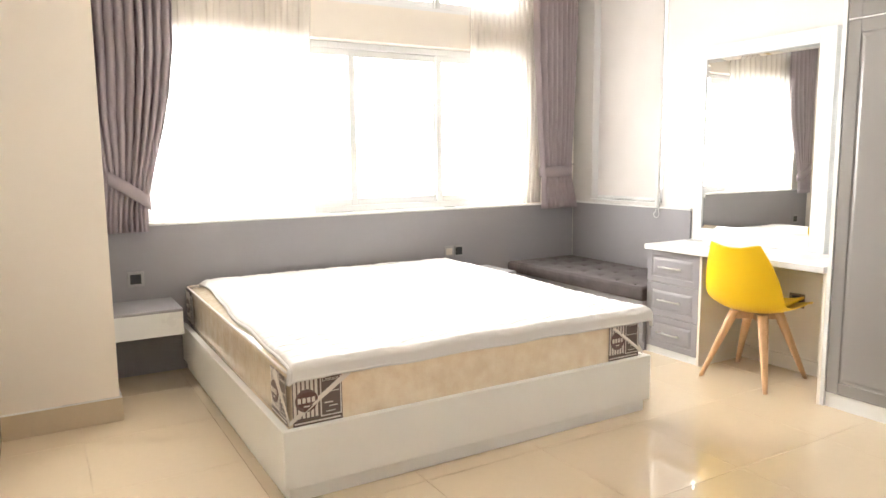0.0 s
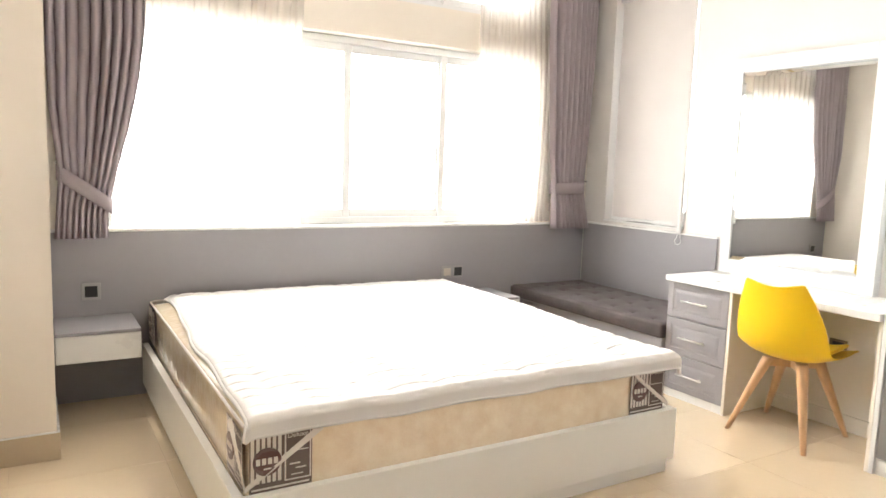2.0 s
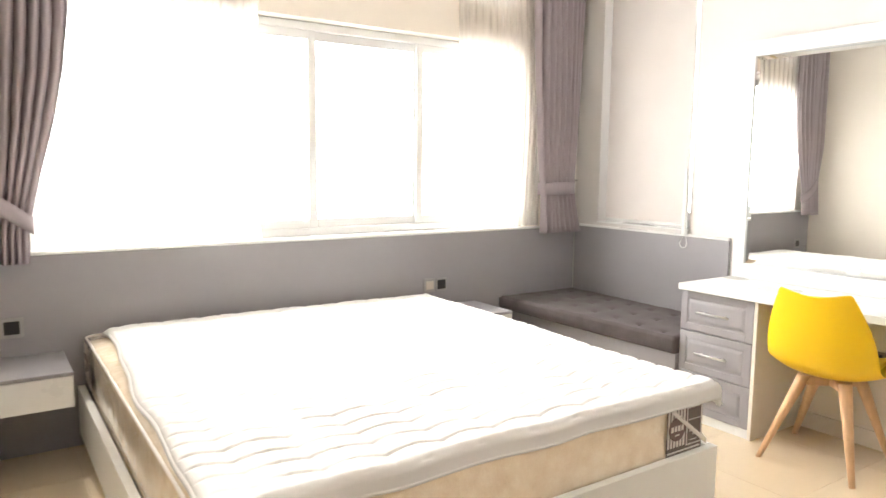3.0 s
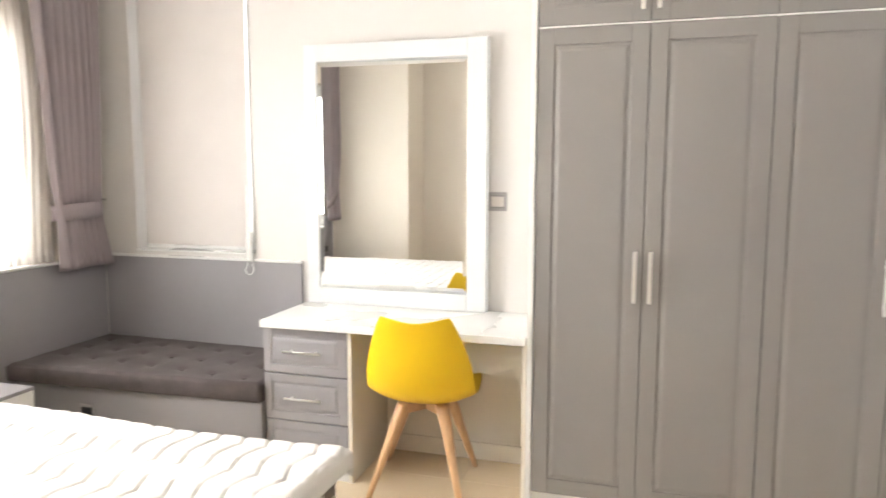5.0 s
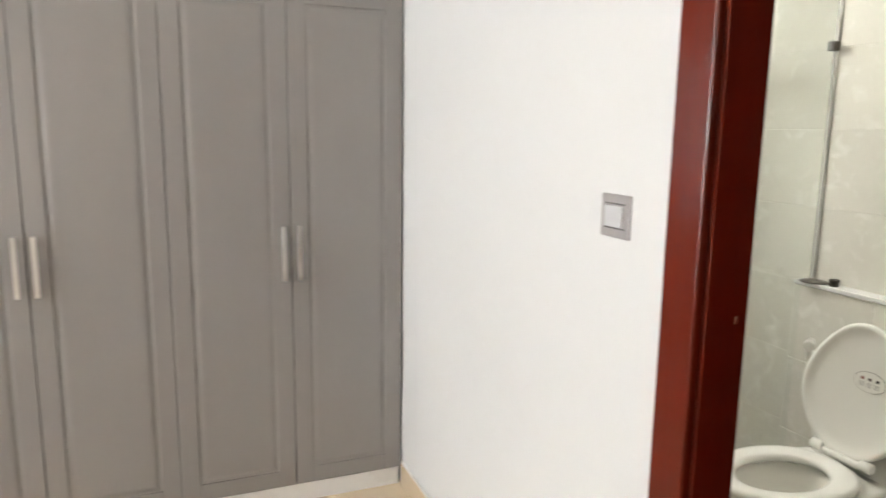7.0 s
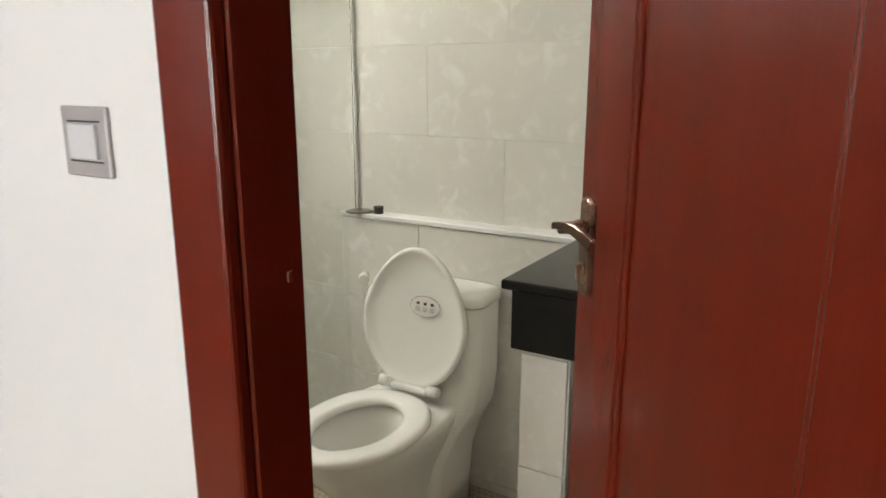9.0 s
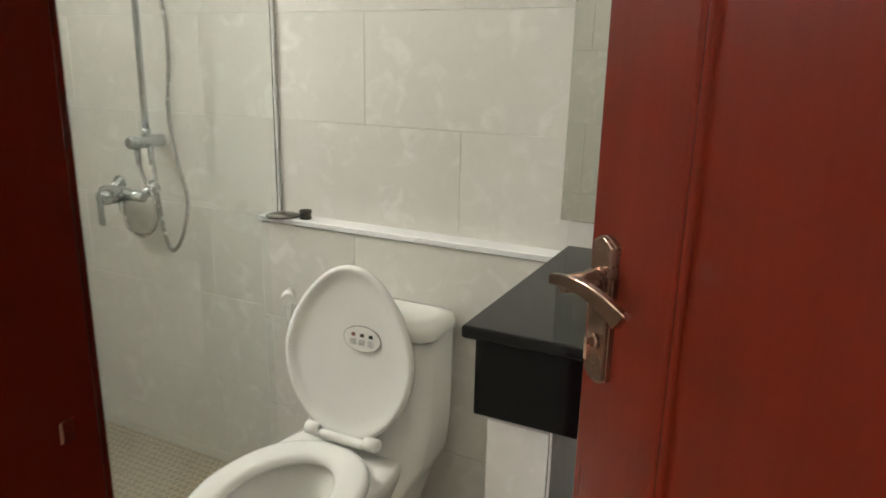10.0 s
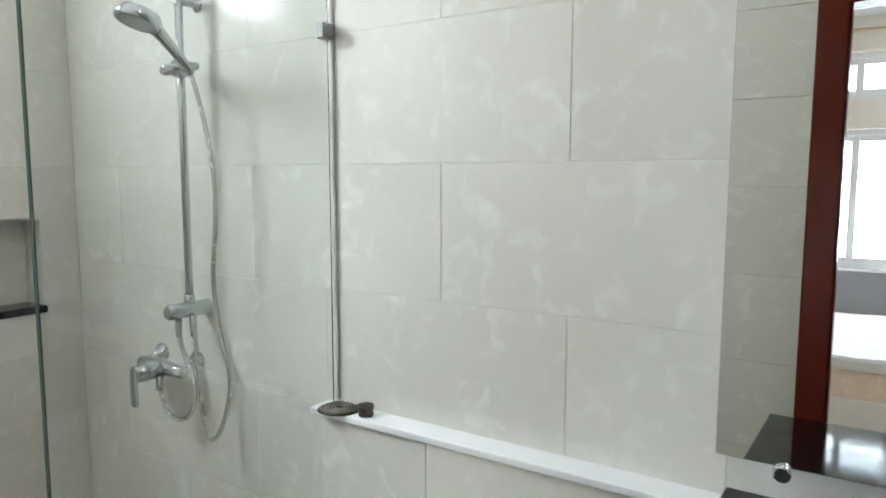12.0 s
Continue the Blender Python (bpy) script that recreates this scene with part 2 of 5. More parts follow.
M_BEECH = mat("light beech wood", (0.66, 0.41, 0.22), 0.45, var=0.16, scale=5, stretch=(8, 8, 0.7), bump=0.05, bscale=90)
M_CURTAIN = cloth_mat("grey mauve curtain cloth", (0.345, 0.30, 0.315), 0.04, 0.0)
M_SHEER = cloth_mat("cream sheer voile", (0.94, 0.91, 0.87), 0.62, 0.50, weave=1500)
M_BLIND = cloth_mat("cream roller blind cloth", (0.76, 0.72, 0.70), 0.27, 0.0, weave=1200)
M_TUFT = mat("dark grey velvet", (0.098, 0.078, 0.078), 0.8, dark=(0.040, 0.031, 0.031), scale=8, bump=0.25, bscale=350, sheen=0.08)
M_TOPPER = mat("white quilted cotton", (0.745, 0.735, 0.72), 0.75, var=0.02, scale=4, bump=0.2, bscale=300)
M_MATT = mat("golden brocade ticking", (0.93, 0.83, 0.66), 0.20, scale=15, bump=1.0, bscale=42, coat=1.0, dark=(0.76, 0.59, 0.39))
M_DARKLAB = mat("dark brown label", (0.135, 0.10, 0.09), 0.3, var=0.1, scale=8)
M_LABWHITE = mat("label white", (0.75, 0.70, 0.64), 0.35, var=0.03, scale=8)
M_TILE = tile_mat()
M_WGROUT = mat("wall tile grout", (0.70, 0.675, 0.62), 0.8, var=0.1, scale=20)
M_SOCK = mat("grey switch plate", (0.34, 0.325, 0.325), 0.35, metal=0.3, var=0.03, scale=10)
M_DARK = mat("dark socket plastic", (0.02, 0.02, 0.022), 0.35, var=0.1, scale=10)
M_MIRROR = mat("silvered mirror", (0.83, 0.84, 0.835), 0.0, 1.0, var=0.0, rvar=0.0)
M_BMIRROR = mat("bathroom mirror silver", (0.80, 0.83, 0.78), 0.0, 1.0, var=0.0, rvar=0.0)
M_PANE = glass_mat("window glass")
M_SGLASS = glass_mat("shower glass", (0.95, 0.985, 0.975))
M_ALU = mat("white window frame", (0.78, 0.78, 0.78), 0.35, var=0.02, scale=4)
M_OUT = mat("outside render", (0.7, 0.7, 0.68), 0.8, var=0.05, scale=1)
M_GROUND = mat("outside ground", (0.35, 0.34, 0.31), 0.9, var=0.2, scale=0.3)
M_LAMP = glow_mat("warm lamp glow", (1.0, 0.83, 0.6), 12.0)

# ---- setting: shell ----
N, E, S, W = 6.40, 5.91, 2.105, 1.67      # bedroom faces
H = 3.10                                  # bedroom ceiling
BS, BE, BW, BN = 0.637, 5.92, 2.80, 2.040   # bathroom faces
HB = 2.75


def wall(name, specs, material, label):
    return solid(name, boxes(*specs), material, label, "wall", kind="structure")


WX0, WX1 = 2.45, 5.40                     # main window
wall("wall_north", [((2.0, N, 0), (WX0, N + 0.2, H)), ((WX1, N, 0), (E + 0.2, N + 0.2, H)),
                    ((WX0, N, 0), (WX1, N + 0.2, 0.935)), ((WX0, N, 2.15), (WX1, N + 0.2, 2.40)),
                    ((WX0, N, 2.81), (WX1, N + 0.2, H))], M_WALL, "cream painted window wall above a grey panel")
EY0, EY1 = 5.415, 6.17                     # side window
wall("wall_east", [((E, S - 0.12, 0), (E + 0.2, EY0, H)), ((E, EY1, 0), (E + 0.2, N, H)),
                   ((E, EY0, 0), (E + 0.2, EY1, 0.975)), ((E, EY0, 2.63), (E + 0.2, EY1, H))],
     M_WALLW, "white painted wall with a narrow side window")
DX0, DX1, DH = 3.09, 3.786, 2.08           # bathroom door clear opening
EX0, EX1 = 1.72, 2.60                     # entrance
wall("wall_south", [((DX1 + 0.04, BN, 0), (E, S, H)), ((EX1, BN, 0), (DX0 - 0.04, S, H)),
                    ((DX0 - 0.04, BN, DH + 0.04), (DX1 + 0.04, S, H)), ((W - 0.2, BN, 0), (EX0, S, H)),
                    ((EX0, BN, 2.1), (EX1, S, H))], M_WALLS, "white painted wall with the bathroom door")
wall("wall_west", [((W - 0.2, S, 0), (W, 5.62, H))], M_WALL, "cream painted wall behind the open entrance door")
wall("wall_column", [((W - 0.2, 5.62, 0), (2.204, N + 0.2, H))], M_WALL, "cream painted corner column with tile skirting")
solid("ceiling", boxes(((W - 0.2, BN, H), (E + 0.2, N + 0.2, H + 0.12))), M_CEIL, "plain white painted bedroom ceiling", "ceiling", kind="structure")
# landing behind the entrance
wall("wall_landing_west", [((0.7, 0.0, 0), (0.9, BN, H))], M_WALL, "cream painted landing wall")
wall("wall_landing_south", [((0.9, -0.2, 0), (2.68, 0.0, H))], M_WALL, "cream painted landing end wall")
solid("ceiling_landing", boxes(((0.7, -0.2, H), (2.68, BN, H + 0.12))), M_CEIL, "plain white painted landing ceiling", "ceiling", kind="structure")
wall("wall_landing_north", [((0.9, BN, 0), (W - 0.2, S, H))], M_WALL, "cream painted landing wall beside the entrance")

# bathroom shell
wall("wall_bath_south", [((2.6, BS - 0.2, 0), (BE + 0.2, BS - 0.0014, HB))], M_WGROUT, "bathroom wall of marbled cream tiles")
wall("wall_bath_west", [((2.68, BS, 0), (BW - 0.0014, BN, HB))], M_WGROUT, "bathroom side wall of marbled cream tiles")
NY0, NY1, NZ0, NZ1 = 0.757, 1.12, 1.05, 1.335   # niche
VY0, VY1, VZ0, VZ1 = 1.20, 1.60, 2.085, 2.50    # high window
X0, X1 = BE + 0.0014, BE + 0.2
wall("wall_bath_east", [((X0, BS - 0.2, 0), (X1, NY0, HB)), ((X0, NY0, 0), (X1, NY1, NZ0)), ((X0, NY0, NZ1), (X1, NY1, HB)),
                        ((X0 + 0.1, NY0, NZ0), (X1, NY1, NZ1)), ((X0, NY1, 0), (X1, VY0, HB)), ((X0, VY0, 0), (X1, VY1, VZ0)),
                        ((X0, VY0, VZ1), (X1, VY1, HB)), ((X0, VY1, 0), (X1, BN, HB))],
     M_WGROUT, "shower wall of cream tiles with a niche and a high window")
solid("ceiling_bath", boxes(((2.6, BS - 0.2, HB), (BE + 0.2, BN, HB + 0.1))), M_CEIL, "plain white bathroom ceiling", "ceiling", kind="structure")

floor = solid("floor", boxes(((0.7, S, -0.12), (E + 0.2, N + 0.2, -0.004)), ((0.7, -0.2, -0.12), (2.68, S, -0.004)), ((2.68, BS - 0.2, -0.12), (E + 0.2, S, -0.03))),
              M_GROUT, "polished beige tile floor with thin joints", "floor", kind="structure")
solid("ground", boxes(((-400, -400, -3.6), (400, 400, -3.5))), M_GROUND, "pale ground outside the house", "ground", kind="structure")

# ---- setting: frames, panels, skirting ----
def casing(name, x0, x1, h, y0, y1, w, label):
    """A wooden door lining with architraves on both faces of a wall along x."""
    ob = thing(name, label, "door frame", ((x0 + x1) / 2, (y0 + y1) / 2, 0), kind="structure")
    for n, a, b in (("jamb", (x0 - 0.04, y0, 0), (x0, y1, h)), ("jamb", (x1, y0, 0), (x1 + 0.04, y1, h)),
                    ("head", (x0 - 0.04, y0, h), (x1 + 0.04, y1, h + 0.04))):
        part(n, boxes((a, b), bevel=0.003), M_RED, ob)
    for ya, yb in ((y1 - 0.002, y1 + 0.022), (y0 - 0.008, y0 + 0.002)):
        for n, a, b in (("architrave", (x0 - w, ya, 0), (x0 - 0.004, yb, h + w)), ("architrave", (x1 + 0.004, ya, 0), (x1 + w, yb, h + w)),
                        ("head_architrave", (x0 - 0.004, ya, h + 0.004), (x1 + 0.004, yb, h + w))):
            part(n, boxes((a, b), bevel=0.006, seg=2), M_RED, ob)
    return ob


door_frame = casing("door_frame_1", DX0, DX1, DH, BN - 0.030, S + 0.002, 0.096, "red-brown varnished wooden frame of the bathroom door")
part("strike_plate", boxes(((DX1 - 0.0025, 2.030, 1.138), (DX1 - 0.0003, 2.040, 1.153)), bevel=0.001), M_BRONZE, door_frame, "small copper strike plate")
casing("door_frame_2", EX0, EX1, 2.06, BN - 0.004, S + 0.002, 0.08, "red-brown varnished wooden frame of the entrance")


def lever_set(parent, m, tall=0.178):
    """A plate, lever, boss and thumb turn on a face: x along the leaf to the hinge, y out of the face, z up."""
    bm = bmesh.new()
    half, n = 0.021, 14
    outline = [(-half, -tall / 2 + 0.012)] + [(-half + 2 * half * k / n, -tall / 2 + 0.012 - 0.008 * math.sin(math.pi * k / n)) for k in range(1, n)]
    outline += [(half, -tall / 2 + 0.012), (half, tall / 2 - 0.012)]
    outline += [(half - 2 * half * k / n, tall / 2 - 0.012 + 0.008 * math.sin(math.pi * k / n)) for k in range(1, n)] + [(-half, tall / 2 - 0.012)]
    loft(bm, [[Vector((x, 0, z)) for x, z in outline], [Vector((x, 0.006, z)) for x, z in outline],
              [Vector((x * 0.93, 0.0065, z * 0.982)) for x, z in outline], [Vector((x * 0.91, 0.0095, z * 0.976)) for x, z in outline],
              [Vector((x * 0.84, 0.0105, z * 0.96)) for x, z in outline]], smooth=False)
    bmesh.ops.transform(bm, matrix=m, verts=bm.verts)
    plate = part("handle_plate", bm, M_BRONZE, parent, "antique copper handle plate")
    bm = bmesh.new()
    tube(bm, [(0, 0.008, 0.035), (0, 0.020, 0.035), (0, 0.030, 0.035), (0, 0.056, 0.035)], [0.0155, 0.014, 0.011, 0.010], 16)
    rings = []
    for k in range(13):
        s = k / 12
        x = -0.014 + 0.117 * s
        z = 0.037 + 0.012 * math.sin(s * 2.4) - 0.017 * s * s
        y = 0.060 - 0.012 * s * s
        hh = 0.0062 + 0.0035 * s
        rings.append([Vector((x + 0.9 * s * dz, y + dy, z + dz)) for dy, dz in
                      ((-0.0032, -hh), (0.0032, -hh), (0.0042, 0.0012 - hh), (0.0042, hh - 0.0012), (0.0032, hh), (-0.0032, hh), (-0.0042, hh - 0.0012), (-0.0042, 0.0012 - hh))])
    loft(bm, rings, smooth=False)
    bmesh.ops.transform(bm, matrix=m, verts=bm.verts)
    part("lever", bm, M_BRONZE, plate, "curved antique copper lever")
    bm = bmesh.new()
    tube(bm, [(0, 0.008, -0.035), (0, 0.014, -0.035), (0, 0.015, -0.035)], [0.009, 0.009, 0.007], 16)
    box(bm, (-0.0025, 0.014, -0.056), (0.0025, 0.023, -0.030), 0.0015)
    bmesh.ops.transform(bm, matrix=m, verts=bm.verts)
    part("thumb_turn", bm, M_BRONZE, plate, "small copper thumb turn")


def door_leaf(name, m, width, label, out):
    """A panelled leaf in its own axes: x from hinge, y thickness (0 to -0.04), z up; placed by m."""
    ob = thing(name, label, "door", m.translation)
    h = 2.06
    st = 0.150
    for n, a, b in (("stile", (0, -0.04, 0.008), (st, 0, h)), ("stile", (width - st, -0.04, 0.008), (width, 0, h)),
                    ("rail", (st, -0.0395, 0.008), (width - st, -0.0005, 0.20)), ("rail", (st, -0.0395, 0.50), (width - st, -0.0005, 0.62)),
                    ("rail", (st, -0.0395, h - 0.13), (width - st, -0.0005, h))):
        part(n, boxes((a, b), bevel=0.004, seg=2, m=m), M_RED, ob)
    for z0, z1 in ((0.20, 0.50), (0.62, h - 0.13)):
        bm = boxes(((st, -0.030, z0), (width - st, -0.010, z1)), m=m)
        p = part("panel", bm, M_RED, ob)
        for y in (-0.0085, -0.0315):
            bm = bmesh.new()
            for a, b in (((st, y - 0.006, z0), (st + 0.010, y + 0.006, z1)), ((width - st - 0.010, y - 0.006, z0), (width - st, y + 0.006, z1)),
                         ((st + 0.010, y - 0.006, z0), (width - st - 0.010, y + 0.006, z0 + 0.010)), ((st + 0.010, y - 0.006, z1 - 0.010), (width - st - 0.010, y + 0.006, z1))):
                box(bm, a, b, 0.004, 2)
            bmesh.ops.transform(bm, matrix=m, verts=bm.verts)
            part("moulding", bm, M_RED, p)
    lever_set(ob, m @ T(width - 0.040, 0, 1.112) @ Matrix.Diagonal((-1, 1, 1, 1)))
    lever_set(ob, m @ T(width - 0.040, -0.04, 1.112) @ Matrix.Diagonal((-1, -1, 1, 1)))
    for z in (0.25, 1.0, 1.85):
        bm = bmesh.new()
        tube(bm, [(-0.004, out * 0.006, z - 0.05), (-0.004, out * 0.006, z + 0.05)], 0.006, 10)
        bmesh.ops.transform(bm, matrix=m, verts=bm.verts)
        part("hinge", bm, M_BRONZE, ob)
    return ob


door_leaf("bathroom_door", pose(3.098, 2.016, 0, 0, 0, -44.9), 0.698, "half-open red-brown varnished panelled wooden bathroom door", -1)
door_leaf("entrance_door", pose(1.735, 2.112, 0, 0, 0, 91.2) @ T(0, -0.012, 0), 0.86, "open red-brown wooden entrance door along the wall", -1)

# grey wainscot and sills
panel_n = thing("wainscot_north", "grey lacquered wainscot panel below the wide window", "wall panel", (4.0, N - 0.01, 0), kind="structure")
for a, b in ((2.206, 5.893),):
    part("panel_board", boxes(((a, N - 0.018, 0.0), (b, N - 0.002, 0.930)), bevel=0.001), M_GREY, panel_n)
part("sill", boxes(((2.206, N - 0.022, 0.931), (5.893, N + 0.19, 0.947)), bevel=0.003), M_WHITE, panel_n, "white window sill board")
panel_e = thing("wainscot_east", "grey lacquered wainscot panel behind the window seat", "wall panel", (E - 0.01, 5.75, 0.4), kind="structure")
part("panel_board", boxes(((E - 0.016, 5.132, 0.40), (E - 0.002, N - 0.019, 0.940)), bevel=0.001), M_GREY, panel_e)
part("sill", boxes(((E - 0.02, 5.132, 0.941), (E + 0.004, N - 0.019, 0.955)), bevel=0.003), M_WHITE, panel_e, "white trim strip")
part("sill", boxes(((E - 0.012, EY0 + 0.001, 0.9755), (E + 0.19, EY1 - 0.001, 0.985)), bevel=0.002), M_WHITE, panel_e, "white window sill")


def skirting(name, runs, label):
    ob = thing(name, label, "skirting", runs[0][0], kind="structure")
    for a, b in runs:
        lo = [min(p, q) for p, q in zip(a, b)]
        hi = [max(p, q) for p, q in zip(a, b)]
        part("skirting_tile", boxes((lo, hi), bevel=0.002), M_SKIRT, ob)
        part("skirting_joint", boxes(((lo[0] + 0.001, lo[1] + 0.001, hi[2]), (hi[0] - 0.001, hi[1] - 0.001, hi[2] + 0.006)), bevel=0.001), M_WHITE, ob, "white joint line")


skirting("baseboard_column", [((W + 0.012, 5.606, 0), (2.217, 5.619, 0.122)), ((2.205, 5.621, 0), (2.217, 6.12, 0.122))], "beige polished tile skirting round the column")
skirting("baseboard_west", [((W + 0.001, 3.05, 0), (W + 0.012, 5.619, 0.115))], "beige polished tile skirting on the west wall")
skirting("baseboard_south", [((3.884, S + 0.001, 0), (4.60, S + 0.012, 0.10)), ((4.602, S + 0.001, 0), (5.43, S + 0.012, 0.10))], "beige polished tile skirting beside the wardrobe")


# ---- windows ----
def window(name, axis, a0, a1, z0, z1, depth, at, label, sashes=2, bar=0.045):
    """A framed window along x (axis 0) or y (axis 1)."""
    def P(u, d, z):
        return (u, depth + d, z) if axis == 0 else (depth + d, u, z)
    ob = thing(name, label, "window", P((a0 + a1) / 2, 0, z0), kind="structure")
    for n, s in (("window_frame", ((P(a0, -0.03, z0), P(a0 + bar, 0.03, z1)), (P(a1 - bar, -0.03, z0), P(a1, 0.03, z1)),
                                   (P(a0 + bar, -0.03, z0), P(a1 - bar, 0.03, z0 + bar)), (P(a0 + bar, -0.03, z1 - bar), P(a1 - bar, 0.03, z1)))),):
        part(n, boxes(*s, bevel=0.004), M_ALU, ob)
    w = (a1 - a0 - 2 * bar) / sashes
    for k in range(sashes):
        u0, u1 = a0 + bar + k * w - (0.02 if k else 0), a0 + bar + (k + 1) * w + (0.02 if k < sashes - 1 else 0)
        d = -0.012 if k % 2 else 0.012
        sb = 0.05
        z2, z3 = z0 + bar, z1 - bar
        fr = part("sash", boxes((P(u0, d - 0.01, z2), P(u0 + sb, d + 0.01, z3)), (P(u1 - sb, d - 0.01, z2), P(u1, d + 0.01, z3)),
                                (P(u0 + sb, d - 0.01, z2), P(u1 - sb, d + 0.01, z2 + sb)), (P(u0 + sb, d - 0.01, z3 - sb), P(u1 - sb, d + 0.01, z3)), bevel=0.003), M_ALU, ob)
        pane = part("pane", boxes((P(u0 + sb, d - 0.002, z2 + sb), P(u1 - sb, d + 0.002, z3 - sb))), M_PANE, fr)
        pane.visible_shadow = False
    return ob


win = window("window_1", 0, 2.46, 5.39, 0.948, 2.148, N + 0.12, None, "wide white-framed sliding window in daylight", 4)
part("latch", boxes(((3.960, N + 0.080, 1.55), (3.970, N + 0.10, 1.60)), bevel=0.004), M_SOCK, win, "grey sash latch")
window("window_2", 0, 2.46, 5.39, 2.402, 2.808, N + 0.12, None, "low white-framed transom window above the wide one", 4)
window("window_3", 1, EY0 + 0.002, EY1 - 0.002, 0.987, 2.628, E + 0.13, None, "narrow white-framed side window behind a blind", 1)
window("window_4", 1, VY0 + 0.002, VY1 - 0.002, VZ0 + 0.002, VZ1 - 0.002, BE + 0.12, None, "small high white-framed shower window", 1, 0.03)
# bright hazy distance outside the windows
solid("backdrop_north", boxes(((-60, 60, -20), (70, 60.2, 60))), glow_mat("hazy bright sky", (1.0, 0.99, 0.97), 5.0), "bright hazy white distance outside", "backdrop", kind="structure")
solid("backdrop_east", boxes(((60, -60, -20), (60.2, 59, 60))), glow_mat("hazy pale sky", (1.0, 0.96, 0.93), 1.3), "bright hazy white distance outside", "backdrop", kind="structure")

# ---- curtains ----
def curtain_cloth(zs, left, right, folds, depth, y0, phase=0.0, per=10, crease=False, bias=1.0):
    """A hanging sheet of pleats; left and right edges and fold depth by height."""
    bm = bmesh.new()
    n = folds * per
    rows = []
    for z in zs:
        a, b, d = left(z), right(z), depth(z)
        row = []
        for k in range(n + 1):
            u = k / n
            ph = 2 * math.pi * (folds * u ** bias) + phase + 0.6 * math.sin(7 * u + 0.25 * z)
            s = 1 - 2 * abs(math.sin(ph / 2)) ** 0.8 if crease else math.sin(ph)
            if crease:
                s *= 0.75 + 0.35 * math.sin(5.3 * math.floor(ph / (2 * math.pi)) + phase)
            x = a + (b - a) * (u + 0.012 * math.sin(ph * 2 + z) * (0.0 if crease else 1.0))
            row.append(bm.verts.new((x, y0 + d * s + 0.006 * math.sin(9 * u + 3 * z), z)))
        rows.append(row)
    for a, b in zip(rows, rows[1:]):
        for k in range(n):
            f = bm.faces.new((a[k], a[k + 1], b[k + 1], b[k]))
            f.smooth = True
    return bm


def steps(a, b, n):
    return [a + (b - a) * k / n for k in range(n + 1)]


def ease(z, pts):
    """Smooth value through (z, value) pairs, falling z."""
    for (z0, v0), (z1, v1) in zip(pts, pts[1:]):
        if z >= z1:
            t = min(1, max(0, (z0 - z) / (z0 - z1)))
            return v0 + (v1 - v0) * t
    return pts[-1][1]


CY = N - 0.085
rod = thing("curtain_rod", "brass curtain rod above the wide window", "curtain rod", (3.9, CY, 2.96))
bm = bmesh.new()
tube(bm, [(2.21, CY, 2.965), (5.88, CY, 2.965)], 0.013, 14)
part("pole", bm, mat("brushed brass", (0.55, 0.42, 0.2), 0.3, 1.0, scale=10), rod)
for x in (2.3, 4.0, 5.8):
    part("bracket", boxes(((x - 0.01, CY - 0.005, 2.952), (x + 0.01, N, 2.975)), bevel=0.002), M_CHROME, rod)


def drape(label, left, right, folds, tie, phase, bias=1.0):
    ob = thing("curtain", label, "curtain", (left(1.0), CY, 0.9), "drapes of the wide window")
    zs = steps(2.955, 0.905, 46)
    tl, tr = tie

    def depth(z):
        return ease(z, [(2.955, 0.040), (2.2, 0.042), (1.6, 0.036), (tl, 0.020), (0.905, 0.036)])
    cloth = part("cloth", curtain_cloth(zs, left, right, folds, depth, CY, phase, 20, True, bias), M_CURTAIN, ob)
    cloth.modifiers.new("thickness", "SOLIDIFY").thickness = 0.0025
    # tie band round the gathered cloth
    bm = bmesh.new()
    n = 20
    rings = []
    for k in range(n + 1):
        u = k / n
        zc = tl + (tr - tl) * u
        x = left(zc) - 0.012 + (right(zc) - left(zc) + 0.026) * u
        y = CY - 0.022 - 0.014 * math.sin(math.pi * u) + 0.028 * (abs(2 * u - 1) ** 6)
        hgt = 0.040 + 0.004 * math.sin(3 * u)
        rings.append([Vector((x, y - 0.002, zc - hgt)), Vector((x, y - 0.004, zc)), Vector((x, y - 0.002, zc + hgt)),
                      Vector((x, y + 0.002, zc + hgt)), Vector((x, y + 0.002, zc - hgt))])
    loft(bm, rings)
    part("tie_band", bm, M_CURTAIN, ob)
    hook = (left(tl) - 0.01, tl) if tl > tr + 0.02 else (right(tr) + 0.01, tr)
    bm = bmesh.new()
    tube(bm, [(hook[0], CY - 0.02, hook[1] + 0.05), (hook[0], CY + 0.03, hook[1] + 0.05), (hook[0], N - 0.003, hook[1] + 0.05)], 0.006, 8)
    part("tie_hook", bm, M_CHROME, ob)
    return ob


